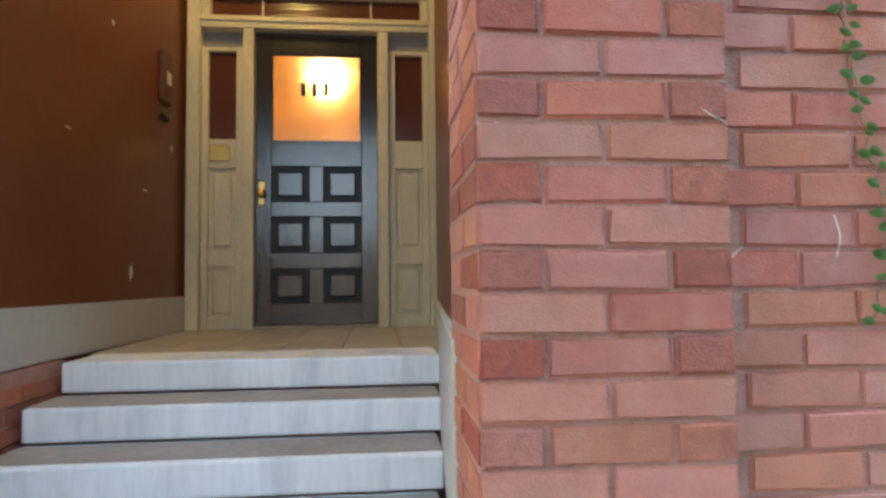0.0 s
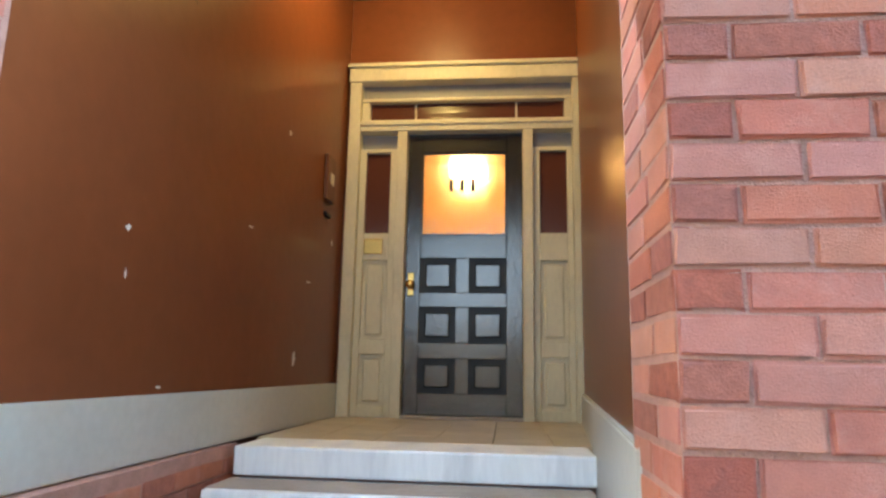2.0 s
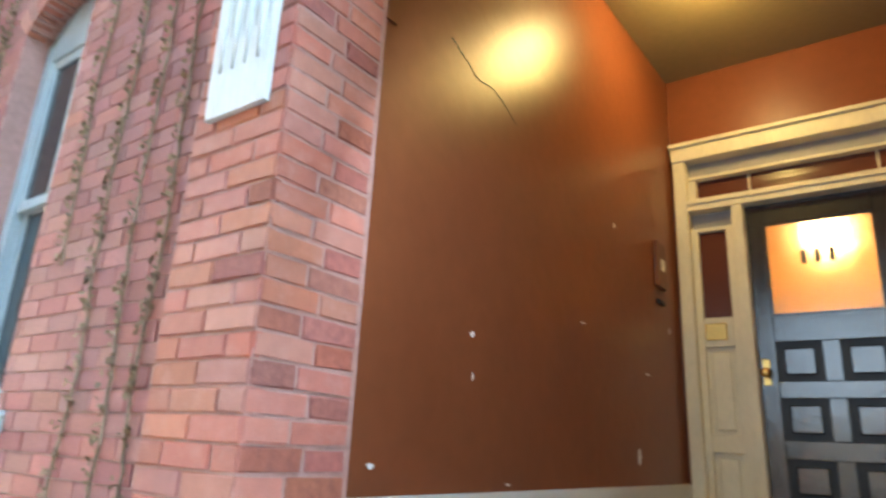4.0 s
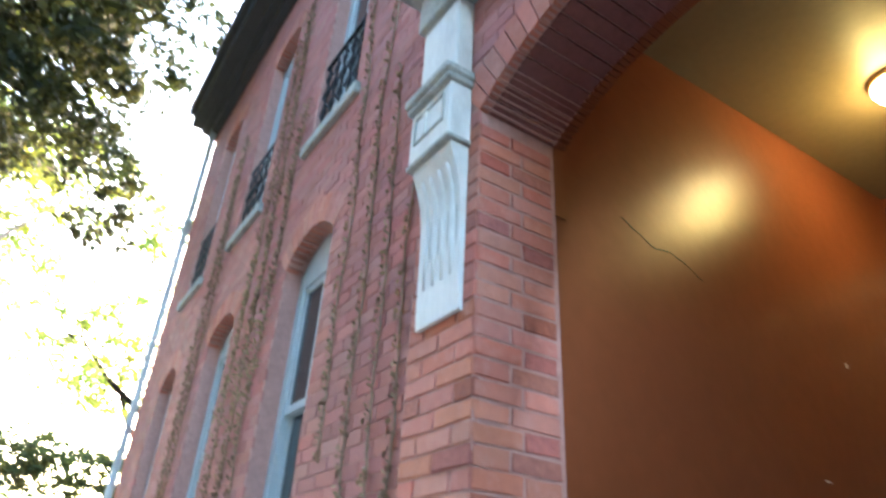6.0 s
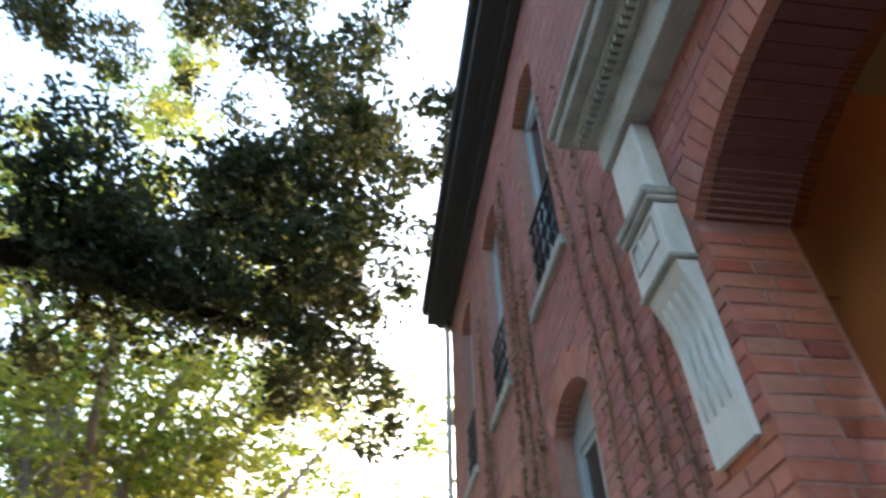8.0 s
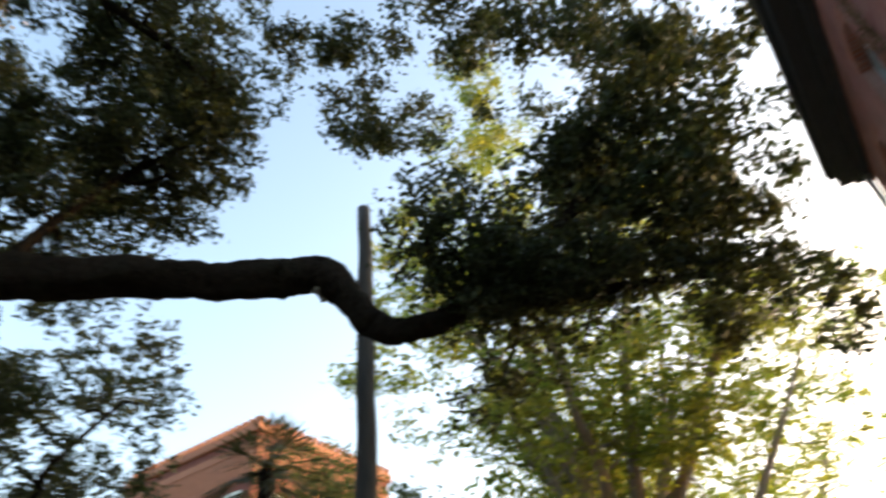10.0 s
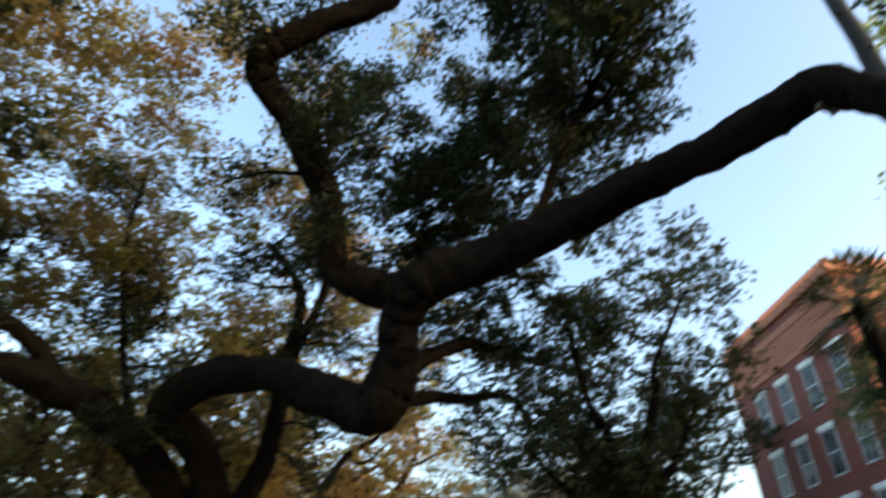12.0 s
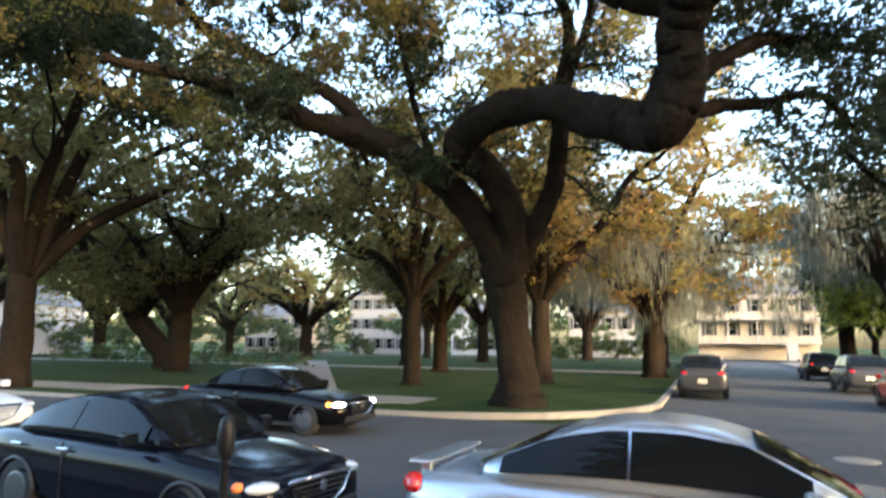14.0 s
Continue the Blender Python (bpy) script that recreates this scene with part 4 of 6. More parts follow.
        part("indicator", h, AMBER if lit else mat("amber_lens", (.6, .16, .03), .2), c)
        L_ = spec["length"]
        m = Matrix.Translation((L_ - .13, s * .66, spec["body"][-3][2] - .16)) @ Matrix.Rotation(s * radians(24), 4, 'Z') @ Matrix.Diagonal((.10, .17, .09, 1))
        h = bmesh.new(); bmesh.ops.create_icosphere(h, subdivisions=2, radius=1, matrix=m)
        part("tail_lamp", h, TAIL_RED, c)
        mr = box(C[1][0] - .02, C[1][0] + .10, s * .88, s * 1.05, C[1][1] + .02, C[1][1] + .15, .03, 2)
        part("door_mirror", mr, paint, c)
        for hx in (mid - .12, mid + .75):
            part("door_handle", box(hx, hx + .2, s * (spec["hw"] - .012), s * (spec["hw"] + .02), .83, .86, .008), CHROME if not spoiler else paint, c)
        part("sill_trim", box(1.1, 3.3, s * (spec["hw"] - .03), s * (spec["hw"] + .005), .2, .27, .01), BLACK_PLASTIC, c)
        part("door_seam", box(mid - .004, mid + .004, s * (spec["hw"] - .02), s * (spec["hw"] + .001), .3, .92), BLACK_PLASTIC, c)
    # grille with a bright surround
    gz = z1 - .2
    outline = [(-.48, .10), (.48, .10), (.36, -.10), (.16, -.17), (-.16, -.17), (-.36, -.10)]
    g = bmesh.new()
    tube_into(g, [(-.015 + .10 * abs(p[0]) ** 2, p[0], gz + p[1]) for p in outline + outline[:1]], [.02] * 7, 6)
    gr = part("grille_surround", g, CHROME, c, "bright chrome grille surround")
    for k in range(5):
        w = .46 - .055 * k if k < 4 else .2
        part("grille_bar", box(.0, .02, -w, w, gz + .07 - k * .05, gz + .085 - k * .05), BLACK_PLASTIC, gr)
    part("badge", moved(lathe([(.055, 0), (.055, .012), (.03, .016)], 16, 'X'), Matrix.Translation((-.03, 0, gz + .01))), CHROME, gr)
    part("number_plate", box(spec["length"] - .004, spec["length"] + .014, -.16, .16, .62, .78, .004), PAPER, c)
    part("plate_bar", box(spec["length"] + .0145, spec["length"] + .016, -.11, .11, .67, .72), INK, c)
    part("bumper", box(-.02, .12, -.6, .6, .30, .42, .03, 2), BLACK_PLASTIC, c)
    if spoiler:
        sp = part("spoiler", box(4.48, 4.70, -.62, .62, 1.005, 1.035, .014, 2), paint, c, "slim boot spoiler in body colour")
        for s in (1, -1):
            part("spoiler_leg", box(4.52, 4.62, s * .5, s * .56, .95, 1.008, .008), paint, sp)
    return c


# noses point towards -x
car(SEDAN, CAR_SILVER, "silver sedan with a boot spoiler parked at the kerb", -1.85, -7.1, radians(-1.5), spoiler=True)
car(SEDAN, CAR_NAVY, "glossy dark navy sedan with a chrome grille parked at the kerb", 4.10, -7.2, radians(-6))
car(SEDAN, CAR_BLACK, "black sedan with lit headlights driving along the far lane", 7.71, -14.54, radians(-3), lit=True)
car(SUV, CAR_WHITE, "white pickup-like car with a bright grille at the kerb", 12.0, -9.15, radians(-6))
car(SUV, CAR_GREY, "dark grey estate car parked beside the square, seen from behind", 0.65, -32.6, radians(90))
car(SEDAN, CAR_WHITE, "white sedan parked beside the square", 0.65, -38.8, radians(90))
car(SEDAN, CAR_RED, "red car parked across the side street", -5.9, -29.5, radians(90))
car(SUV, CAR_GREY, "grey car parked across the side street", -5.9, -38.5, radians(90))
car(SEDAN, CAR_BLACK, "dark car parked far down the side street", 0.65, -46.0, radians(90))
car(SUV, CAR_BLACK, "dark car parked far across the side street", -5.9, -50.0, radians(90))

# a parking meter on the pavement
meter = empty("parking_meter", (3.5, -5.02, GROUND))
tagged(meter, "slim dark parking meter on a post by the kerb", "parking meter")
part("post", lathe([(0.045, 0), (0.03, 0.02), (0.028, 1.09), (0.036, 1.11)], 12), IRON, meter)
part("meter_head", moved(lathe([(0.03, 0), (0.055, 0.05), (0.058, 0.17), (0.045, 0.26), (0.015, 0.29)], 16), Matrix.Translation((0, 0, 1.11))), IRON, meter)

# ---------------------------------------------------------------- trees
def leaf_cloud(name, blobs, per, size, material, parent, seed, label="", clump=0.35, stretch=1.0):
    """Many small leaves gathered in clumps inside blobs (x, y, z, r)."""
    g = np.random.default_rng(seed)
    cs = []
    for x, y, z, r in blobs:
        n_cl = max(4, int(per * r * r / 17))
        d = g.normal(size=(n_cl, 3)); d /= np.linalg.norm(d, axis=1)[:, None]
        cen = d * (r * g.uniform(0.15, 1.0, n_cl)[:, None] ** 0.55)
        cen[:, 2] *= 0.72
        n = max(20, int(per * r * r))
        idx = g.integers(0, n_cl, n)
        p = cen[idx] + g.normal(size=(n, 3)) * clump * np.array((.8, .8, 0.4)) * g.uniform(.2, 1.0, n)[:, None]
        cs.append(p + (x, y, z))
    c = np.concatenate(cs)
    n = len(c)
    u = g.normal(size=(n, 3)); u[:, 2] *= 0.6; u /= np.linalg.norm(u, axis=1)[:, None]
    w = g.normal(size=(n, 3)); v = np.cross(u, w); v /= np.linalg.norm(v, axis=1)[:, None]
    s = size * g.uniform(0.6, 1.3, n)[:, None]
    quad = np.stack([c - u * s * .5 * stretch, c + v * s * .27, c + u * s * .5 * stretch, c - v * s * .27], 1)
    return raw_mesh(name, quad.reshape(-1, 3), np.arange(4 * n).reshape(n, 4), material, parent, label)


def limb_into(bm, pts, sides, seed, n=6, knob=0.22):
    """A crooked limb through (x, y, z, r)."""
    sp = smooth_path(pts, n)
    rnd = random.Random(seed)
    P = []
    for k, p in enumerate(sp):
        q = Vector(p[:3])
        if 0 < k < len(sp) - 1:
            q += Vector([rnd.uniform(-1, 1) * min(p[3], .25) * 0.12 for _ in range(3)])
        P.append(q)
    tube_into(bm, P, [max(p[3], 0.008) for p in sp], sides, knob, seed)
    return P


def branches(limb, P, r0, length, count, seed, bark, up=0.3, tips=None, start=0.25, off=None):
    """Side branches growing from a limb's points."""
    rnd = random.Random(seed)
    for k in range(count):
        i = rnd.randrange(max(1, int(len(P) * start)), len(P))
        base = P[i]
        d = Vector((rnd.gauss(0, 1), rnd.gauss(0, 1), rnd.gauss(up, .6))).normalized()
        L_ = length * rnd.uniform(.45, 1.1)
        pts = []
        q = base.copy()
        m = 6
        for j in range(m + 1):
            t = j / m
            pts.append((q.x, q.y, q.z, r0 * (1 - t) ** .8 + .008))
            d = (d + Vector((rnd.gauss(0, .3), rnd.gauss(0, .3), rnd.gauss(.04, .25)))).normalized()
            q = q + d * L_ / m
        bm = bmesh.new()
        limb_into(bm, pts, 5, seed + k, 2, .1)
        if off is not None:
            bmesh.ops.translate(bm, verts=bm.verts[:], vec=-off)
        part("branch", bm, bark, limb)
        if tips is not None:
            tips.append((*pts[-1][:3],)); tips.append((*pts[-3][:3],))


# ---- the great live oak whose limb reaches over the street
oak = empty("live_oak", (6.0, -21.4, SQ))
tagged(oak, "huge dark live oak with a crooked limb arching over the street", "tree")
OFF = Vector((6.0, -21.4, SQ))


def oak_limb(name, pts, sides=14, twig=0, tr=.05, tl=2.0, seed=1, tips=None, start=.25):
    bm = bmesh.new()
    P = limb_into(bm, pts, sides + 4, seed, 12, .32)
    bmesh.ops.translate(bm, verts=bm.verts[:], vec=-OFF)
    ob = part(name, bm, BARK, oak)
    if twig:
        branches(ob, P, tr, tl, twig, seed * 7, BARK, tips=tips, start=start, off=OFF)
    return P


tips = []
trunk_b = bmesh.new()
limb_into(trunk_b, [(5.95, -21.4, SQ - .1, 1.0), (5.95, -21.4, 0.1, .74), (6.0, -21.3, 1.0, .58), (6.1, -21.1, 2.2, .54), (6.2, -20.8, 3.5, .64), (6.25, -20.7, 4.1, .54)], 20, 3, knob=.16)
bmesh.ops.translate(trunk_b, verts=trunk_b.verts[:], vec=-OFF)
part("trunk", trunk_b, BARK, oak)
oak_limb("limb", [(6.2, -20.8, 3.4, .55), (6.69, -19.83, 5.16, .46), (7.76, -18.35, 6.65, .42), (9.07, -16.59, 7.29, .38), (10.1, -15.36, 7.5, .26), (11.16, -13.91, 7.89, .20), (11.9, -12.56, 7.9, .15), (12.6, -11.1, 7.8, .10)], 14, 12, .05, 2.4, 2, tips)
oak_limb("limb", [(8.9, -16.8, 7.2, .28), (9.76, -16.18, 8.38, .2), (11.28, -15.11, 9.17, .18), (12.62, -13.93, 10.0, .15), (13.23, -13.25, 11.25, .11), (13.8, -12.6, 13.1, .06)], 12, 12, .05, 2.4, 3, tips)
oak_limb("limb", [(6.24, -20.71, 3.6, 0.634), (5.79, -20.11, 5.15, 0.488), (6.06, -18.99, 6.4, 0.439), (6.6, -17.7, 6.95, 0.439), (5.6, -16.99, 7.45, 0.439), (3.82, -15.98, 7.27, 0.42), (2.11, -14.76, 6.3, 0.47), (1.1, -13.84, 5.75, 0.50), (0.66, -13.35, 6.5, 0.43), (0.62, -12.95, 7.25, 0.41),
          (0.1, -12.5, 7.9, 0.464), (-1.06, -12.0, 8.1, 0.403), (-2.3, -11.2, 8.35, 0.366), (-3.4, -10.2, 8.5, 0.342), (-4.5, -9.2, 8.45, 0.317)], 16, 2, .05, 1.6, 5, None, .3)
oak_limb("limb", [(-4.4, -9.3, 8.45, 0.323), (-5.3, -8.35, 8.62, 0.317), (-5.65, -7.95, 8.66, 0.329), (-5.85, -7.45, 8.05, 0.244), (-6.1, -6.9, 7.3, 0.232), (-6.5, -6.08, 7.32, 0.183), (-6.83, -5.15, 7.73, 0.171), (-7.05, -4.24, 8.33, 0.134), (-7.15, -3.2, 9.3, 0.085)], 12, 16, .045, 1.9, 6, tips, .62)
oak_limb("limb", [(-6.7, -5.4, 7.55, .12), (-7.1, -4.3, 7.2, .10), (-7.7, -3.2, 7.3, .07), (-8.6, -2.2, 7.5, .05)], 8, 8, .035, 1.6, 16, tips)
oak_limb("limb", [(0.5, -12.7, 7.8, 0.415), (1.06, -12.79, 7.85, 0.366), (1.97, -12.8, 8.42, 0.329), (2.23, -12.35, 9.92, 0.329), (2.99, -11.6, 11.3, 0.317), (3.55, -10.9, 11.95, 0.317), (3.2, -10.5, 12.2, 0.268), (2.16, -10.2, 12.7, 0.244), (1.2, -10.1, 13.1, 0.220), (-0.13, -9.63, 14.1, 0.171), (-1.8, -8.7, 14.8, 0.110)], 14, 14, .05, 2.2, 7, tips)
oak_limb("limb", [(6.0, -20.9, 3.9, .40), (5.27, -20.5, 4.8, .34), (4.38, -19.93, 6.5, .27), (3.97, -18.99, 8.62, .22), (3.66, -18.54, 10.7, .16), (4.65, -17.8, 12.1, .09)], 12, 10, .05, 2.2, 8, tips)
oak_limb("limb", [(3.97, -18.99, 8.5, .16), (3.55, -18.8, 9.5, .14), (3.0, -18.6, 11.2, .12), (3.6, -18.0, 13.2, .07)], 10, 8, .04, 2.0, 9, tips)
oak_limb("limb", [(0.8, -13.6, 6.3, .2), (-0.3, -14.6, 7.3, .16), (-1.0, -15.6, 7.9, .15), (-1.4, -16.2, 8.1, .12), (-2.62, -18.0, 8.5, .09), (-4.4, -18.7, 8.3, .05)], 10, 10, .04, 2.0, 10, tips)
oak_limb("limb", [(0.8, -13.9, 5.9, .17), (0.0, -14.8, 6.3, .14), (-0.9, -15.5, 6.5, .12), (-1.9, -16.2, 6.8, .09), (-2.7, -17.1, 6.3, .05)], 10, 6, .035, 1.6, 11, tips)
oak_limb("limb", [(-2.0, -11.4, 8.5, .12), (-2.4, -11.4, 9.7, .10), (-3.0, -11.0, 11.0, .08), (-3.7, -10.2, 12.0, .05)], 10, 12, .035, 2.0, 12, tips)
oak_limb("limb", [(0.3, -9.8, 13.7, .11), (-1.2, -9.3, 13.0, .09), (-2.4, -8.8, 12.4, .07), (-3.4, -8.6, 11.7, .04)], 8, 10, .03, 1.3, 13, tips)
oak_limb("limb", [(7.6, -18.5, 6.6, .14), (8.3, -18.2, 9.0, .10), (8.6, -17.4, 12.0, .07), (8.2, -16.8, 14.6, .04)], 8, 12, .035, 2.4, 14, tips)
knob = bmesh.new()
bmesh.ops.create_icosphere(knob, subdivisions=2, radius=.24, matrix=Matrix.Translation(Vector((-5.75, -7.9, 8.42)) - OFF))
for v in knob.verts:
    v.co *= 1 + .004 * math.sin(v.co.x * 30)
part("burr", knob, BARK_PALE, oak, "pale sawn burr on the limb")
OAK_A = [(-8.1, -2.4, 12.3, 1.6), (-8.0, -3.1, 10.1, 1.5), (-8.7, -2.2, 8.8, 1.3), (-7.7, -1.2, 11.0, 1.1), (-8.0, -4.4, 9.0, 1.0), (-8.6, -2.6, 7.7, 1.0), (-9.6, -1.8, 7.9, 1.1), (-7.3, -3.4, 13.6, 1.4), (-9.2, -3.0, 10.2, 1.4), (-6.9, -1.4, 9.2, 1.0), (-7.1, -2.2, 9.6, 1.0), (-7.2, -1.7, 8.2, 1.0), (-7.1, -1.5, 10.4, 1.0), (-6.5, -0.8, 9.6, 1.0)]
OAK_B = [(-6.0, -7.6, 13.1, .8), (-5.1, -7.0, 13.9, .8), (-6.3, -7.2, 12.2, .7), (-7.8, -5.1, 16.0, 1.5), (-6.2, -5.7, 15.3, 1.0), (-3.3, -8.9, 11.8, .55), (-3.9, -9.1, 11.1, .5), (-2.6, -9.7, 12.6, .7), (-1.9, -8.8, 14.2, .8)]
OAK_C = [(0.2, -14.2, 11.5, 1.7), (-0.1, -14.2, 9.6, 1.2), (0.5, -14.2, 13.2, 1.6), (-1.5, -15.1, 9.6, 1.5), (-2.2, -12.0, 12.0, 1.5), (-3.4, -11.2, 11.6, 1.2), (-1.2, -13.2, 10.9, 1.5), (-4.2, -12.3, 11.5, 1.3), (-1.9, -14.0, 12.6, 1.6), (-3.0, -11.7, 13.6, 1.2)]
tip_b = [(x - 6.0, y + 21.4, z - SQ, .85) for x, y, z in tips]
leaf_cloud("crown", tip_b, 520, 0.12, OAK_LEAF, oak, 22, clump=.24)


def broken(blobs, n, seed):
    rnd = random.Random(seed)
    out = []
    for x, y, z, r in blobs:
        for _ in range(n):
            out.append((x + rnd.gauss(0, .62) * r, y + rnd.gauss(0, .62) * r, z + rnd.gauss(0, .5) * r, r * rnd.uniform(.3, .62)))
    return out


OAK_E = [(2.1, -15.1, 15.6, 1.3), (0.9, -15.2, 12.8, 1.4), (-0.8, -15.2, 11.1, 1.2), (-0.7, -13.7, 14.7, 1.0), (-2.3, -16.0, 9.2, 1.3), (-3.4, -15.8, 10.8, 1.0), (-1.9, -15.1, 11.8, 1.0), (-2.2, -14.0, 13.2, 0.8),
         (-3.0, -9.6, 13.4, 0.5), (-3.7, -9.3, 12.5, 0.5), (-2.2, -9.8, 13.9, 0.6), (-3.9, -8.6, 15.1, 0.6), (-4.8, -8.6, 14.8, 0.6), (-6.6, -7.7, 13.1, 0.6), (-2.8, -9.6, 14.1, 0.6), (-1.3, -10.6, 13.5, 0.8), (-2.0, -11.9, 12.9, 1.0)]
OAK_D = [(9.9, -17.7, 16.7, 2.0), (10.9, -17.1, 12.2, 1.9), (12.3, -16.2, 11.9, 1.6), (13.7, -14.9, 8.6, 1.4), (15.6, -12.8, 9.8, 1.5), (9.0, -13.5, 13.5, 2.3), (7.4, -12.0, 14.2, 2.0), (11.5, -14.5, 11.5, 2.0), (12.5, -13.0, 14.0, 2.2), (8.6, -17.5, 13.0, 2.4), (5.5, -17.5, 14.0, 2.2), (4.0, -18.5, 13.0, 1.8), (10.5, -18.5, 11.5, 2.2), (6.5, -22.0, 12.5, 2.5), (3.0, -21.0, 11.5, 2.2), (10.0, -22.5, 10.0, 2.2), (13.0, -12.0, 10.0, 1.5), (1.5, -18.5, 9.5, 1.6), (6.0, -14.5, 16.0, 2.4), (2.5, -15.5, 15.0, 2.2)]
leaf_cloud("crown", [(x - 6.0, y + 21.4, z - SQ, r) for x, y, z, r in broken(OAK_A, 7, 5)], 760, 0.16, OAK_LEAF, oak, 26, "dark evergreen leaves with gaps of sky", .26)
# added canopy, mostly out of view, that keeps sky light off the house front
OAK_F = [(9, -10, 11.5, 2.0), (12, -9, 12.5, 2.2), (7.5, -8.5, 14, 2.0), (15, -8, 11.5, 2.2), (10, -6.5, 14.5, 2.0), (16, -12, 13, 2.4), (14, -5, 13.5, 2.2), (19, -9, 12, 2.4), (20, -14, 11, 2.4), (16, -16, 10.5, 2.0)]
leaf_cloud("crown", [(x - 6.0, y + 21.4, z - SQ, r) for x, y, z, r in broken(OAK_F, 8, 8)], 620, 0.22, OAK_LEAF, oak, 25, "dark evergreen leaves over the street, added to shade the house front", .34)
leaf_cloud("crown", [(x - 6.0, y + 21.4, z - SQ, r) for x, y, z, r in broken(OAK_B + OAK_C + OAK_E, 8, 5)], 1050, 0.14, OAK_LEAF, oak, 21, "dense dark evergreen leaves", .22)
# this part of the crown takes the leaf colour with painted sunlight
leaf_cloud("crown", [(x - 6.0, y + 21.4, z - SQ, r) for x, y, z, r in broken(OAK_D, 7, 6)], 600, 0.15, OAK_GOLD, oak, 23, "oak leaves coloured golden as if sunlit", .30)


def tree(name, label, x, y, z, height, spread, r, material, bark, seed, per=120, size=.35, fork=0.28, lean=(0, 0), limbs=6, clump=.5, blob=1.0, moss=False):
    """A spreading tree: trunk, limbs, side branches and a broken crown."""
    rnd = random.Random(seed)
    t = empty(name, (x, y, z))
    tagged(t, label, "tree")
    hf = height * fork
    top = Vector((lean[0], lean[1], hf))
    bm = bmesh.new()
    limb_into(bm, [(0, 0, -.15, r * 1.5), (0, 0, .3, r * 1.12), (lean[0] * .4, lean[1] * .4, hf * .5, r), (top.x, top.y, hf, r * .92)], 12, seed, knob=.15)
    part("trunk", bm, bark, t)
    bl = []
    for k in range(limbs):
        bm = bmesh.new()
        a = 2 * math.pi * (k + rnd.uniform(-.3, .3)) / limbs
        reach = spread * rnd.uniform(.55, 1.0)
        rise = (height - hf) * rnd.uniform(.45, .9)
        pts = [(top.x, top.y, hf * .93, r * .6)]
        for j in range(1, 6):
            q = j / 5
            pts.append((top.x + math.cos(a + .5 * q * rnd.uniform(-1, 1)) * reach * q, top.y + math.sin(a) * reach * q, hf + rise * (q ** .8) * rnd.uniform(.85, 1.1), r * .55 * (1 - q) + .04))
        P = limb_into(bm, pts, 8, seed * 31 + k, 4, .15)
        ends = []
        ob = part("limb", bm, bark, t)
        branches(ob, P, r * .14, spread * .4, 7, seed * 17 + k, bark, tips=ends)
        for e in ends[::2]:
            bl.append((*e, blob * rnd.uniform(.8, 1.5)))
        bl.append((*pts[-1][:3], blob * 1.5))
        bl.append((*pts[-2][:3], blob * 1.3))
    leaf_cloud("crown", bl, per * 1.15, size * .85, material, t, seed, clump=clump)
    if moss:
        mm = [(bx, by, bz - blob * 1.5, blob * .8) for bx, by, bz, _ in bl[::2]]
        g = np.random.default_rng(seed)
        c = np.concatenate([np.array(b[:3]) + g.normal(size=(260, 3)) * np.array((.55, .55, .45)) * blob for b in mm])
        n = len(c)
        d = np.tile(np.array((0, 0, 1.0)), (n, 1)) * g.uniform(.25, .7, n)[:, None]
        a = g.uniform(0, 6.28, n)
        s = np.stack([np.cos(a), np.sin(a), 0 * a], 1) * .022
        quad = np.stack([c - d, c + s, c + d * .6, c - s], 1)
        raw_mesh("hanging_moss", quad.reshape(-1, 3), np.arange(4 * n).reshape(n, 4), MOSS_LEAF, t, "grey strands of hanging moss")
    return t


OL = "spreading live oak on the grass of the square"
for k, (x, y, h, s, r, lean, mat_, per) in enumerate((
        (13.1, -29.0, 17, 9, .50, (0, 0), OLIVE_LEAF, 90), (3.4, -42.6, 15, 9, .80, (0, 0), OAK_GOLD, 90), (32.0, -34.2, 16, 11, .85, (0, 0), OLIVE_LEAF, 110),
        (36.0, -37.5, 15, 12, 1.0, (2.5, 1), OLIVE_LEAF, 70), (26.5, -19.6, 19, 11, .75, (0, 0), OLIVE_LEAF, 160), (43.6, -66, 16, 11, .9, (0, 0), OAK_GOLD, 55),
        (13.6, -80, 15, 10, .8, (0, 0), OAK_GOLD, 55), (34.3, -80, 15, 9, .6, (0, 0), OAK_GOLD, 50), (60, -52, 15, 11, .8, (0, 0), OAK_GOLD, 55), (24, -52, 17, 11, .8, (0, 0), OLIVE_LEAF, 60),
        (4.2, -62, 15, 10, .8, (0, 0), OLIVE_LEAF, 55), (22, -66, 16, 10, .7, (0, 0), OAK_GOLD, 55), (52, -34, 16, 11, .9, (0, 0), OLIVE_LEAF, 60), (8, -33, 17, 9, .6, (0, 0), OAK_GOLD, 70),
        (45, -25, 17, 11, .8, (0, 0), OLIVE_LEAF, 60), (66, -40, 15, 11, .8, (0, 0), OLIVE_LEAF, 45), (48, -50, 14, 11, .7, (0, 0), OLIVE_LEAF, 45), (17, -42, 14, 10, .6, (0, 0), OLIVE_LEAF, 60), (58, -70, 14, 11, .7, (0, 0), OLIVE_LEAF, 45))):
    tree("live_oak", "spreading live oak on the grass, leaves coloured golden as if sunlit" if mat_ is OAK_GOLD else "spreading dark live oak on the grass of the square", x, y, SQ, h, s, r * .78, mat_, BARK, 40 + k, per, .35, fork=.24, lean=lean, limbs=9, clump=.55, blob=1.5, moss=(k in (1, 10)))

# trees across the side street and beyond the house
small_oak = tree("oak_tree", "small dark oak across the side street", -5.0, -18.0, SQ, 11, 3.0, .3, OAK_LEAF, BARK, 71, 150, .2, fork=.30, blob=1.1, clump=.35)
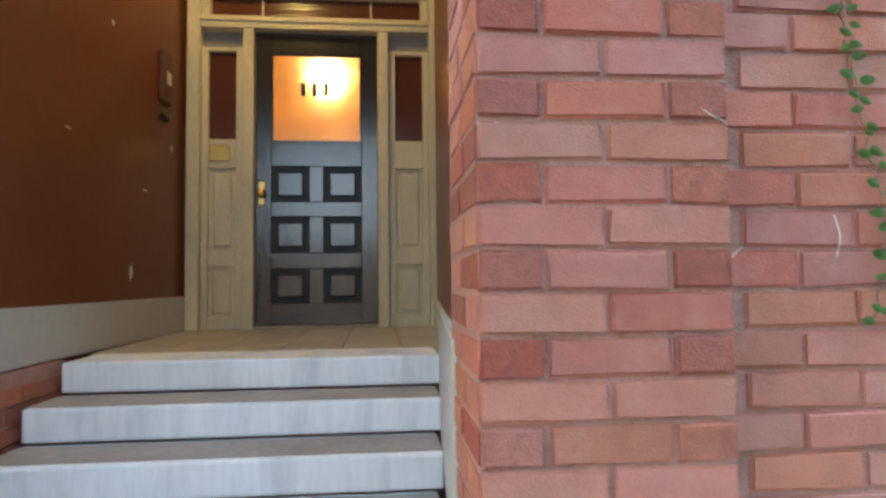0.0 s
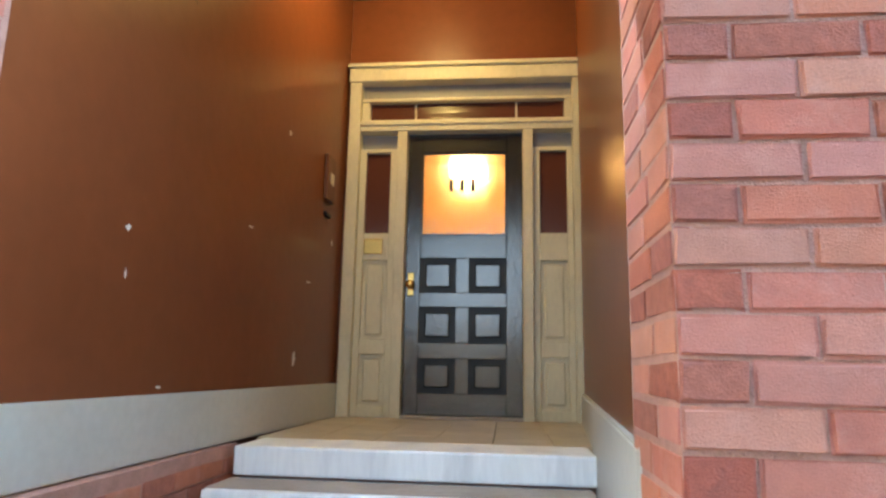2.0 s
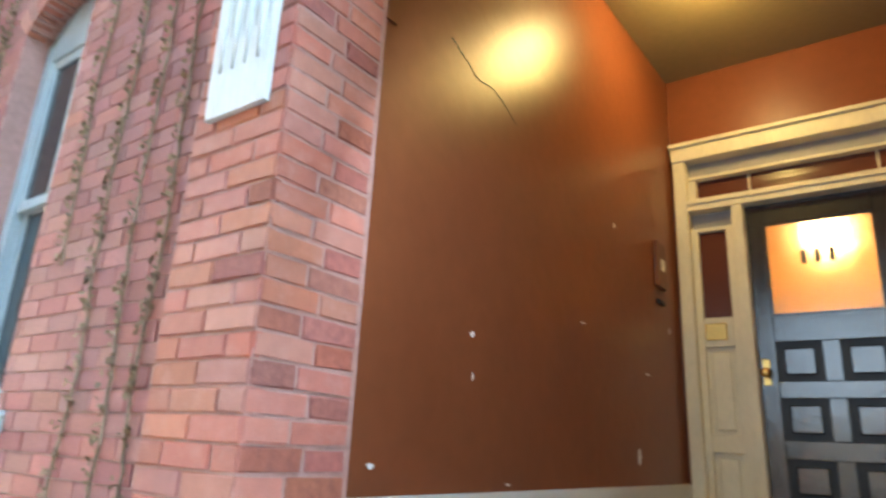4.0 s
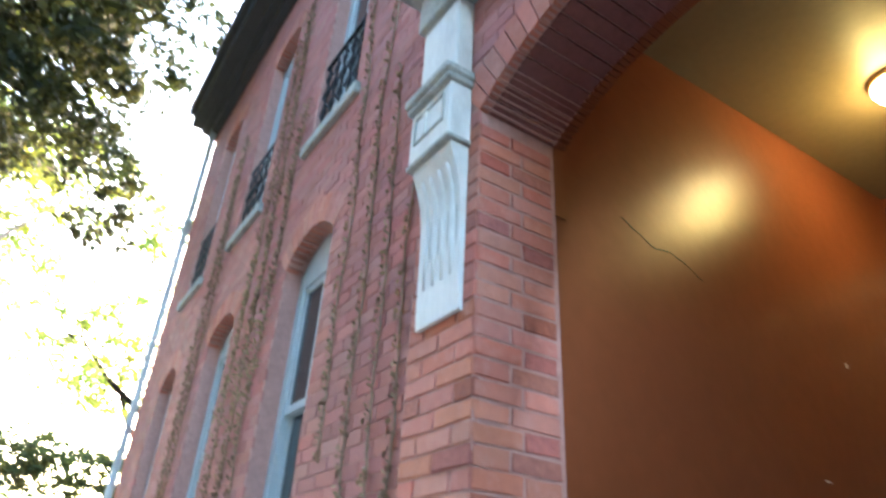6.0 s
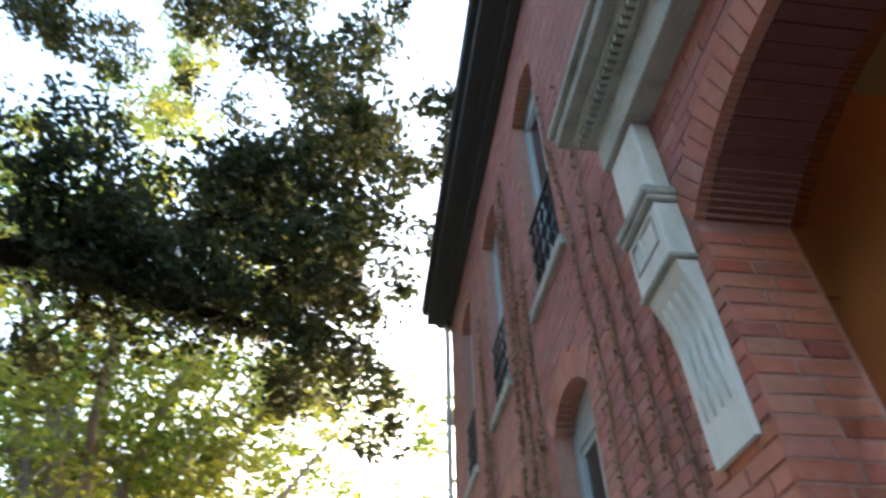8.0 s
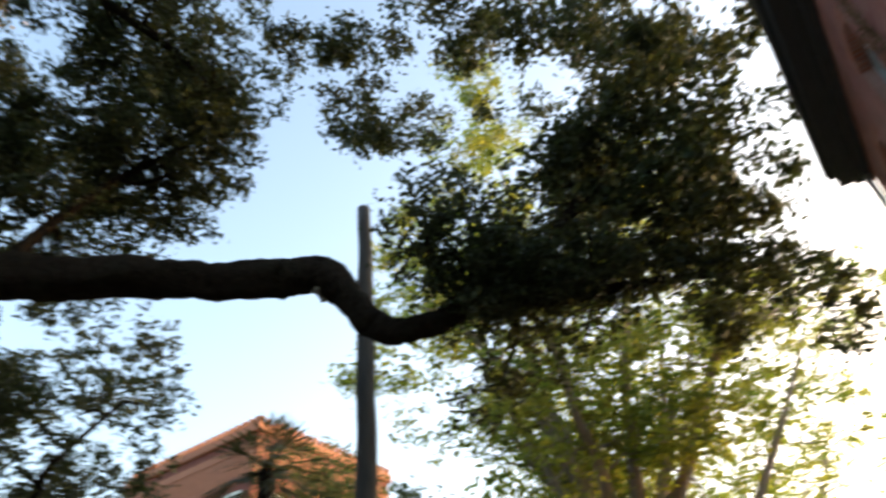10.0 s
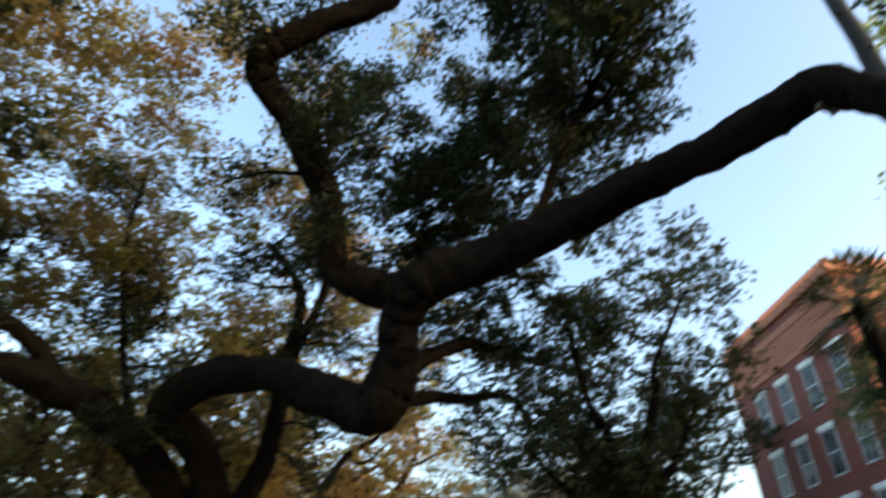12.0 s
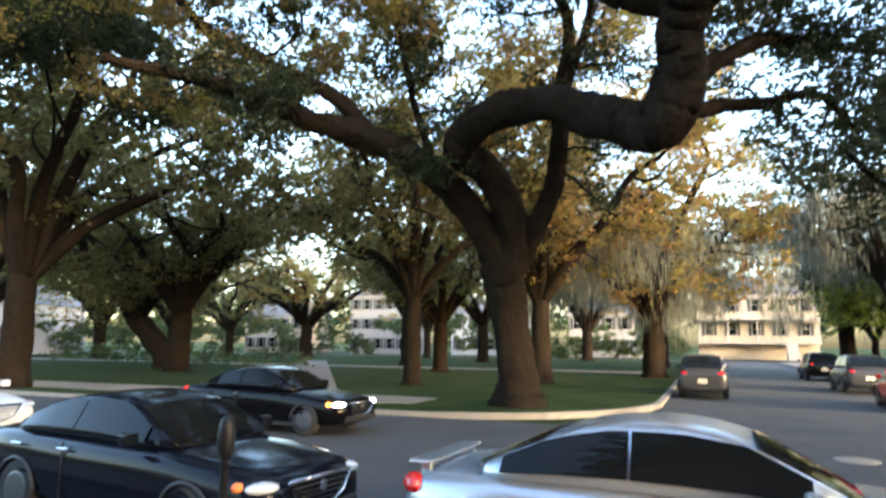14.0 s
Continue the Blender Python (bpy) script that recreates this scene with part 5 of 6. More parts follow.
tree("oak_tree", "tall oak hung with grey moss beside the side street", -9.5, -44, SQ, 16, 8, .6, OAK_LEAF, BARK, 72, 90, .35, blob=1.4, moss=True)
tree("oak_tree", "oak hung with grey moss further along", -10, -62, SQ, 15, 8, .6, FAR_LEAF, BARK, 73, 70, .4, blob=1.5, moss=True)
sycamore = tree("sycamore_tree", "bright green sycamore with several pale stems", -15.5, -7.3, GROUND, 16, 6.5, .30, SYC_LEAF, BARK_PALE, 74, 190, .22, fork=.30, limbs=8, blob=1.3, clump=.4)
tree("sycamore_tree", "pale green tree down the street", -30, -9, GROUND, 15, 8, .4, SYC_LEAF, BARK_PALE, 76, 45, .3, fork=.3, limbs=7, blob=1.6)
tree("green_tree", "green tree beyond the corner of the house", -26, 6, GROUND, 12, 7, .35, SYC_LEAF, BARK, 77, 60, .3, fork=.3, blob=1.5)
tree("green_tree", "dusty dark green tree before the red house", -20.6, -24.2, SQ, 15, 3.6, .3, FAR_LEAF, BARK, 78, 190, .25, fork=.3, blob=1.2)
tree("green_tree", "small round green tree by the side street", -11.5, -60, SQ, 8, 4, .25, SYC_LEAF, BARK, 79, 120, .3, fork=.3, blob=1.2)

tree("oak_tree", "tall dark oak before the red corner house", -17.5, -49, SQ, 20, 7, .5, OAK_LEAF, BARK, 81, 80, .4, fork=.3, blob=1.6)
tree("green_tree", "dark green tree beside the wooden pole", -16.8, -13.2, GROUND, 10.5, 3.6, .25, FAR_LEAF, BARK, 82, 150, .24, fork=.3, blob=1.2, clump=.35)

# the tall sycamore's upper crown
SYC_TOP = [(-15.7, -9.4, 23.5, 1.8), (-15.2, -10.3, 25.5, 1.4), (-13.8, -12.3, 16.5, 1.3), (-14.0, -12.0, 13.3, 1.5), (-13.1, -13.1, 11.6, 1.2), (-15.9, -8.8, 18.0, 1.6), (-15.1, -10.4, 12.1, 1.6), (-14.9, -10.7, 21.0, 1.6),
           (-14.0, -12.0, 18.6, 1.3), (-15.8, -9.1, 20.5, 1.6), (-14.4, -11.5, 14.5, 1.4), (-17.9, -6.3, 11.4, 1.6), (-18.6, -2.9, 11.1, 1.6), (-18.6, -0.2, 11.5, 1.4), (-16.5, -7.5, 15.0, 1.8), (-17.0, -5.0, 16.5, 1.6)]
leaf_cloud("crown", [(x + 15.5, y + 7.3, z - GROUND, r) for x, y, z, r in broken(SYC_TOP, 6, 12)], 420, .2, SYC_LEAF, sycamore, 14, "sunny yellow-green leaves", .35)
sb = bmesh.new()
for k, tip in enumerate(((-15.7, -9.4, 22), (-14.2, -12.0, 17), (-17.8, -5.2, 15), (-18.4, -2.0, 11.5), (-15.0, -10.6, 19))):
    limb_into(sb, [(0, 0, 3.5, .16), ((tip[0] + 15.5) * .3, (tip[1] + 7.3) * .3, tip[2] * .45, .13), ((tip[0] + 15.5) * .7, (tip[1] + 7.3) * .7, tip[2] * .75, .09), (tip[0] + 15.5, tip[1] + 7.3, tip[2], .03)], 8, 50 + k, 5, .1)
    part("limb", sb, BARK_PALE, sycamore)
    sb = bmesh.new()
sb.free()
small_oak_top = [(-7.4, -19.7, 12.4, 1.6), (-8.6, -18.9, 12.2, 1.3), (-7.7, -19.6, 10.6, 1.6), (-6.2, -21.3, 10.2, 1.6), (-8.2, -20.1, 9.1, 1.3)]
leaf_cloud("crown", [(x + 5.0, y + 18.0, z - SQ, r) for x, y, z, r in broken(small_oak_top, 6, 15)], 300, .2, OAK_LEAF, small_oak, 16, clump=.3)

# palmetto before the red house
palm = empty("palmetto", (-12.6, -17.6, SQ))
tagged(palm, "dusty green palmetto palm with a ragged head", "palm")
bm = bmesh.new(); limb_into(bm, [(0, 0, 0, .24), (.1, 0, 4, .2), (0, .1, 8, .2), (0, 0, 10.2, .24)], 10, 5); part("trunk", bm, BARK, palm)
rp = random.Random(9)
for k in range(38):
    a, el = rp.uniform(0, 6.28), rp.uniform(-.6, 1.2)
    bm = bmesh.new()
    d = Vector((math.cos(a) * math.cos(el), math.sin(a) * math.cos(el), math.sin(el)))
    s = d.cross(Vector((0, 0, 1))).normalized()
    o = Vector((0, 0, 10.2))
    hub = o + d * 1.0
    c0 = bm.verts.new(o); c1 = bm.verts.new(hub)
    for j in range(-4, 5):
        q = hub + (d * math.cos(j * .3) + s * math.sin(j * .3)) * 1.1 + Vector((0, 0, -.25 * abs(j) * .3 - .2))
        w = s * .06
        bm.faces.new((c1, bm.verts.new(hub + (q - hub) * .6 + w), bm.verts.new(q), bm.verts.new(hub + (q - hub) * .6 - w)))
    tube_into(bm, [o, hub], [.03, .015], 5)
    part("frond", bm, OAK_LEAF, palm)

# wooden pole standing behind the limb
pole = empty("wooden_pole", (-8.45, -9.4, ROAD))
tagged(pole, "tall weathered wooden utility pole without wires", "utility pole")
bm = bmesh.new(); limb_into(bm, [(0, 0, 0, .25), (0, 0, 5, .22), (.1, -.05, 10, .19), (.2, -.15, 13.6, .16)], 14, 2, knob=.03)
part("pole_shaft", bm, POLE_WOOD, pole)


# ---------------------------------------------------------------- houses round the square
def simple_house(label, x, y, rz, w, d, storeys, wall, roof_h, cols, dark=SHUTTER, porch=False, base=0.0, trim=PALE_WALL):
    h = empty("house", (x, y, SQ), rz)
    tagged(h, label, "house")
    H = base + storeys * 3.3
    part("wall", box(-w / 2, w / 2, 0, d, 0, H, .03), wall, h)
    bm = bmesh.new()
    vs = [bm.verts.new(p) for p in ((-w / 2 - .4, -.4, H), (w / 2 + .4, -.4, H), (w / 2 + .4, d + .4, H), (-w / 2 - .4, d + .4, H), (-w / 2 + 1.5, d / 2, H + roof_h), (w / 2 - 1.5, d / 2, H + roof_h))]
    for q in ((0, 1, 5, 4), (1, 2, 5), (2, 3, 4, 5), (3, 0, 4), (3, 2, 1, 0)):
        bm.faces.new([vs[i] for i in q])
    part("roof", bm, SLATE, h)
    part("cornice", box(-w / 2 - .3, w / 2 + .3, -.3, 0.0, H - .45, H - .01, .04), trim, h)
    for s in range(storeys):
        for c in range(cols):
            cx = -w / 2 + w * (c + .5) / cols
            z0 = base + s * 3.3 + .9
            win = part("window", boxes((cx - .55, cx - .48, -.07, .01, z0, z0 + 1.8), (cx + .48, cx + .55, -.07, .01, z0, z0 + 1.8), (cx - .48, cx + .48, -.07, .01, z0, z0 + .08), (cx - .48, cx + .48, -.07, .01, z0 + 1.72, z0 + 1.8), (cx - .48, cx + .48, -.06, .01, z0 + .87, z0 + .93)), trim, h)
            part("pane", box(cx - .48, cx + .48, -.03, -.004, z0 + .08, z0 + 1.72), CAR_GLASS, win)
            for sd in (-1, 1):
                part("shutter", box(cx + sd * .58, cx + sd * .98, -.06, -.004, z0, z0 + 1.8, .01), dark, win)
    if porch:
        p = part("porch", boxes((-w / 2, w / 2, -2.2, 0, base - .2, base), (-w / 2, w / 2, -2.3, 0, base + 3.0, base + 3.3)), trim, h)
        for c in range(5):
            cx = -w / 2 + .2 + (w - .4) * c / 4
            part("column", moved(lathe([(.16, 0), (.12, .1), (.11, 2.9), (.16, 3.0)], 12), Matrix.Translation((cx, -2.05, base))), trim, p)
        for k in range(9):
            part("stair_step", box(w * .22, w * .22 + 1.4, -2.2 - (k + 1) * .3, -2.2 - k * .3, 0, base - .2 - k * base / 10, .01), trim, p)
        for c in range(int(w / .35)):
            cx = -w / 2 + .2 + c * .35
            part("baluster", box(cx - .03, cx + .03, -2.12, -2.06, base, base + .9), trim, p)
    return h


simple_house("cream house with a white stepped porch, end of street", -6, -101, radians(180), 15, 10, 2, CREAM_WALL, 3, 5, porch=True, base=2.4)
simple_house("grey clapboard house with dark shutters across the square", 14, -102, radians(180), 12, 10, 2, PALE_WALL, 3, 5)
simple_house("pale blue house across the square", 34, -102, radians(180), 11, 10, 2, BLUE_WALL, 3, 4)
simple_house("white house across the square", 52, -100, radians(180), 11, 10, 3, PALE_WALL, 3, 5)
simple_house("cream house behind the far trees", 72, -98, radians(180), 12, 10, 2, CREAM_WALL, 3, 5)
simple_house("pale house on the far side of the square", 92, -60, radians(110), 16, 10, 2, PALE_WALL, 3, 6)
simple_house("long pale house on the far side of the square", 96, -30, radians(100), 16, 10, 2, CREAM_WALL, 3, 6)
simple_house("white house down the street", -45, -68, radians(160), 16, 10, 2, PALE_WALL, 3, 5)

# the red brick house with an ornate gable top
red = empty("red_corner_house", (-26.9, -37.0, SQ), radians(180))
tagged(red, "tall red brick corner house with an ornate sunlit parapet", "house")
HR = 22.6
part("wall", box(0, 14, 0, 16, 0, HR, .05), RED_WALL, red)
par = part("parapet", box(-.25, 14.25, -.25, 16.2, HR + .002, HR + .7, .08), TERRACOTTA, red)
part("string_course", box(-.12, 14.1, -.12, 16.1, HR - 3.4, HR - 3.0, .04), TERRACOTTA, red)
part("frieze", box(-.08, 14.1, -.08, 16.1, HR - 1.2, HR - .6, .04), TERRACOTTA, red)
for k in range(22):
    part("parapet_block", box(k * .65, k * .65 + .35, -.2, .15, HR + .7, HR + 1.15, .04), TERRACOTTA, par)
    part("parapet_block", box(-.2, .15, k * .72, k * .72 + .38, HR + .7, HR + 1.15, .04), TERRACOTTA, par)
part("attic_band", box(-.05, 14.05, -.05, 16.05, HR - 3.0, HR - 1.25, .03), TERRACOTTA, red, "sunlit terracotta band under the parapet")
for k in range(20):
    part("attic_pier", box(k * .72, k * .72 + .22, -.14, -.045, HR - 2.9, HR - 1.3, .03), TERRACOTTA, red)
    part("attic_pier", box(-.14, -.045, k * .8, k * .8 + .24, HR - 2.9, HR - 1.3, .03), TERRACOTTA, red)
for side in range(2):
    for s_ in range(4):
        for c in range(4):
            u, z0 = 1.9 + c * 3.4, 2.2 + s_ * 4.4
            flip = (lambda d: d) if side == 0 else (lambda d: (d[2], d[3], d[0], d[1], d[4], d[5]))
            wn = part("window", box(*flip((u - .75, u + .75, -.06, .02, z0, z0 + 2.9))), SASH, red)
            part("lintel", box(*flip((u - .95, u + .95, -.12, .02, z0 + 2.91, z0 + 3.25)), .03), STONE, wn, "pale stone lintel")
            for h0, h1 in ((.12, 1.4), (1.5, 2.8)):
                for w0, w1 in ((-.64, -.04), (.04, .64)):
                    part("pane", box(*flip((u + w0, u + w1, -.075, -.055, z0 + h0, z0 + h1))), CAR_GLASS, wn)

# low garden hedge and far belt of trees
hedge = leaf_cloud("hedge", [(30 + i * 2.2, -44 - .2 * i, SQ + .7, 1.3) for i in range(14)], 160, .25, FAR_LEAF, None, 5, clump=.4)
tagged(hedge, "low dark hedge across the square", "hedge", kind="stuff")
hedge2 = leaf_cloud("shrub_bank", [(-25 + .3 * (i % 3), -5 + i * .85, z + .25 * (i % 2), 1.5) for i in range(10) for z in (1.2, 3.2, 5.0)], 420, .2, FAR_LEAF, None, 6, clump=.35)
tagged(hedge2, "tall bank of green shrubs beyond the house", "shrubs", kind="stuff")
rf = random.Random(77)
shrubs = []
for k in range(46):
    shrubs.append((4 + k * 2.0 + rf.uniform(-1, 1), -93 + rf.uniform(-3, 3), SQ + rf.uniform(.8, 5.5), rf.uniform(1.6, 2.8)))
for k in range(26):
    shrubs.append((82 + rf.uniform(-3, 3), -88 + k * 2.6, SQ + rf.uniform(.8, 4.5), rf.uniform(1.6, 2.8)))
bushes = leaf_cloud("shrubs", shrubs, 110, .5, FAR_LEAF, None, 9, clump=.6)
tagged(bushes, "dark shrubs and low trees before the far houses", "shrubs", kind="stuff")
belt = []
for k in range(70):
    a = radians(120 + k * 4.3)
    rr = rf.uniform(120, 150)
    belt.append((math.sin(-a) * rr, math.cos(a) * rr, rf.uniform(4, 15), rf.uniform(7, 11)))
far = leaf_cloud("far_trees", belt, 9, 1.7, FAR_LEAF, None, 8, clump=2.2)
tagged(far, "distant belt of trees behind the houses", "trees", kind="stuff")

# a long crack in the orange plaster
crack = bmesh.new()
rc = random.Random(4)
pts = []
y, z = 0.80, 3.22
for k in range(16):
    pts.append((wx(y, LA, LB) + 0.001, y, z)); y += 0.035; z += -0.006 + rc.uniform(-0.018, 0.018)
tube_into(crack, pts, [0.001 + 0.0018 * rc.random() for p in pts], 5)
part("wall_crack", crack, DOOR_GROOVE, wall_w)


# ---------------------------------------------------------------- bricks of the piers, jambs, arch and long wall
def brick_mesh(name, w, h, d, seed, material):
    """One worn brick, front at y = 0, from x = 0, z = 0."""
    rnd = random.Random(seed)
    bm = bmesh.new()
    box_into(bm, 0, w, 0, d, 0, h)
    bmesh.ops.bevel(bm, geom=[e for e in bm.edges if all(v.co.y < 0.001 for v in e.verts)], offset=0.0045, segments=2, affect='EDGES')
    for v in bm.verts:
        if v.co.y < 0.01:
            v.co.x += rnd.uniform(-1, 1) * 0.003
            v.co.z += rnd.uniform(-1, 1) * 0.003
            v.co.y += rnd.uniform(-1, 1) * 0.0012
    me = bpy.data.meshes.new(name)
    bm.to_mesh(me); bm.free()
    me.materials.append(material)
    return me


BH = PITCH - 0.0065
KINDS = {}


def brick_kind(w, seed, dark):
    key = (round(w, 3), seed % 5, dark)
    if key not in KINDS:
        KINDS[key] = brick_mesh("brick", w, BH, 0.03, seed % 5 + int(w * 1000), BRICK_DARK if dark else BRICK)
    return KINDS[key]


rb = random.Random(11)


def lay(parent, x, y, z, w, rz, dark=False):
    ob = new("brick", brick_kind(w + .004, rb.randrange(5), dark))
    ob.parent = parent
    ob.location = (x - .002, y + rb.uniform(-1, 1) * 0.0012, z - GROUND)
    ob.rotation_euler = (0, rb.uniform(-.003, .003), rz)


Z_BRICK = 1.296 - 7 * PITCH       # a bed joint
# front of the pier beside the stairs: header and stretcher courses by turns
for i in range(0, 26):
    z = Z_BRICK + i * PITCH + 0.0033
    if i % 2 == 0:
        row = ((0.0, 0.102, True), (0.113, 0.203, rb.random() < .12), (0.327, 0.100, True))
    else:
        row = ((0.0, 0.207, False), (0.218, 0.209, False))
    for x, w, dk in row:
        lay(piers, XR + x + 0.002, 0.0, z, w, 0, dk)
    # the wall behind it
    off = 0.05 if i % 2 else -0.06
    x = XR + PIER
    for k in range(3):
        x1 = XR + PIER + off + (k + 1) * BRICK_L
        x0 = max(XR + PIER, x1 - BRICK_L)
        if x1 - x0 > 0.04 and x0 < 1.16:
            lay(facade, x0 + 0.004, SET, z, round(x1 - x0 - 0.01, 3), 0, False)
# the other pier: front and reveal
for i in range(4, 40):
    z = Z_BRICK + i * PITCH + 0.0033
    if z > ARCH_SPRING - 0.06:
        break
    row = ((0.0, 0.207), (0.218, 0.209)) if i % 2 else ((0.0, 0.102), (0.113, 0.203), (0.327, 0.100))
    for x, w in row:
        lay(piers, XL - PIER + x + 0.002, 0.0, z, w, 0, rb.random() < .12)
    row = ((0.006, 0.150), (0.165, 0.215)) if i % 2 else ((0.006, 0.207), (0.223, 0.155))
    for y, w in row:
        ob = new("brick", brick_kind(w, rb.randrange(5), rb.random() < .3))
        ob.parent = facade
        ob.location = (XR - 0.003 + rb.uniform(-1, 1) * 0.001, y + w, z - GROUND)
        ob.rotation_euler = (0, 0, radians(-90))
        ob = new("brick", brick_kind(w, rb.randrange(5), rb.random() < .28))
        ob.parent = facade
        ob.location = (XL + 0.004 + rb.uniform(-1, 1) * 0.001, y, z - GROUND)
        ob.rotation_euler = (0, 0, radians(90))


def arch_ring(parent, x0, x1, spring, rise, yf, deep, n, length, material, name):
    h = (x1 - x0) / 2
    R = (h * h + rise * rise) / (2 * rise)
    cx, cz = (x0 + x1) / 2, spring + rise - R
    a = math.asin(h / R)
    w = 2 * a / n
    for k in range(n):
        t0, t1 = -a + k * w + 0.0035 / R, -a + (k + 1) * w - 0.0035 / R
        bm = bmesh.new()
        q = [(R, t0), (R, t1), (R + length, t1), (R + length, t0)]
        vv = [bm.verts.new((cx + r * math.sin(t), yf, cz + r * math.cos(t) - GROUND)) for r, t in q]
        f = bm.faces.new(vv)
        r = bmesh.ops.extrude_face_region(bm, geom=[f])
        bmesh.ops.translate(bm, verts=[v for v in r["geom"] if isinstance(v, bmesh.types.BMVert)], vec=(0, deep, 0))
        bmesh.ops.recalc_face_normals(bm, faces=bm.faces[:])
        part(name, bm, material, parent)


arch_ring(piers, XL, XR, ARCH_SPRING, ARCH_RISE, -0.004, 0.045, 24, 0.21, BRICK, "arch_brick")
# underside of the arch, its shade carried by the darker brick colour
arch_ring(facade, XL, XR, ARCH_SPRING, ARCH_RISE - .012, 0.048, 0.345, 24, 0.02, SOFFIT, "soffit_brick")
for o in UPPER + LOWER:
    arch_ring(facade, o[0], o[1], o[3], o[4], SET - 0.004, 0.10, 12, 0.20, BRICK, "arch_brick")

# all the other bricks of the front, joined
V, Fc = [], []
base_f = np.array([(0, 1, 2, 3), (4, 0, 3, 7), (1, 5, 6, 2), (3, 2, 6, 7), (4, 5, 1, 0)])


def add_brick(x0, x1, z0, z1, yf):
    j = [rb.uniform(-.0015, .0015) for _ in range(3)]
    n = len(V)
    for y, e in ((yf + j[0], 0.0), (yf + 0.012, 0.0)):
        V.extend([(x0 + e + j[1], y, z0 + j[2]), (x1 + j[1], y, z0), (x1 + j[1], y, z1 + j[2]), (x0 + j[1], y, z1)])
    Fc.extend((base_f + n).tolist())


def in_opening(x, z):
    for o in OPENINGS:
        if o[0] < x < o[1] and o[2] - 0.1 < z < arch_z(x, o[0], o[1], o[3], o[4]) + 0.2:
            return True
    return False


i = 0
z = Z_BRICK - 12 * PITCH
while z < WALL_TOP - 0.1:
    off = 0 if i % 2 else BRICK_L / 2
    x = CORNER - off
    while x < EAST:
        a, b = max(x + 0.005, CORNER), min(x + BRICK_L - 0.005, EAST)
        zc = z + BH / 2
        spans = [(a, b)]
        for o in OPENINGS:
            if o[2] - 0.005 < zc < o[3]:
                nxt = []
                for s in spans:
                    if s[1] <= o[0] or s[0] >= o[1]:
                        nxt.append(s)
                    else:
                        if s[0] < o[0] - 0.03:
                            nxt.append((s[0], o[0]))
                        if s[1] > o[1] + 0.03:
                            nxt.append((o[1], s[1]))
                spans = nxt
        for s0, s1 in spans:
            xm = (s0 + s1) / 2
            if s1 - s0 < 0.03:
                continue
            if any(o[0] - 0.02 < xm < o[1] + 0.02 and o[3] <= zc < arch_z(min(max(xm, o[0]), o[1]), o[0], o[1], o[3], o[4]) + 0.19 for o in OPENINGS):
                continue
            if XL - PIER < xm < XR + PIER and zc < 4.12:
                if zc > ARCH_SPRING and XL < xm < XR or zc > ARCH_SPRING - .03 and not (XL < xm < XR):
                    add_brick(s0, s1, z + .004, z + .004 + BH, 0.0)
                elif zc < Z_BRICK:
                    add_brick(s0, s1, z + .004, z + .004 + BH, 0.0)
                continue
            if xm > XR + PIER and xm < 1.18 and Z_BRICK < zc < Z_BRICK + 26 * PITCH:
                continue
            add_brick(s0, s1, z + .004, z + .004 + BH, SET)
        x += BRICK_L
    z += PITCH
    i += 1
rest = raw_mesh("brick_field", np.array(V) - np.array((0, 0, GROUND)), np.array(Fc), BRICK_FAR, facade, "weathered red bricks of the upper front")
tagged(rest, kind="stuff")


# ---- climbing vines on the front
def vine(name, pts, r, leaves, leaf_size, label, seed, dry=False):
    rnd = random.Random(seed)
    v = empty(name, pts[0][:3])
    tagged(v, label, "vine")
    o = Vector(pts[0][:3])
    bm = bmesh.new()
    sp = [Vector(p[:3]) - o for p in smooth_path([(*p, 0) for p in pts], 10)]
    for p in sp:
        p.x += rnd.uniform(-.008, .008)
    tube_into(bm, sp, [r] * len(sp), 5)
    part("stem", bm, VINE_STEM, v)
    for k in range(leaves):
        p = sp[int(k * (len(sp) - 1) / max(leaves - 1, 1))]
        s = leaf_size * rnd.uniform(0.7, 1.25)
        side = 1 if k % 2 else -1
        c = p + Vector((side * s * 0.55 + rnd.uniform(-.2, .2) * s, -0.008, rnd.uniform(-.3, .3) * s))
        a = rnd.uniform(-0.5, 0.5) + (0 if side > 0 else math.pi)
        lb = bmesh.new()
        ring = []
        for t in range(8):
            th = t * math.pi / 4
            q = Vector((math.cos(th) * s * (0.62 if t else 0.8), 0, math.sin(th) * s * 0.42))
            q = Matrix.Rotation(-a, 3, 'Y') @ q
            q.y = -abs(q.x * math.sin(a) + q.z * math.cos(a)) * 0.3
            ring.append(lb.verts.new(c + q))
        cv = lb.verts.new(c + Vector((0, -0.004, 0)))
        for t in range(8):
            lb.faces.new((ring[t], ring[(t + 1) % 8], cv))
        part("leaf", lb, VINE_STEM if dry else VINE_LEAF, v)
    return v


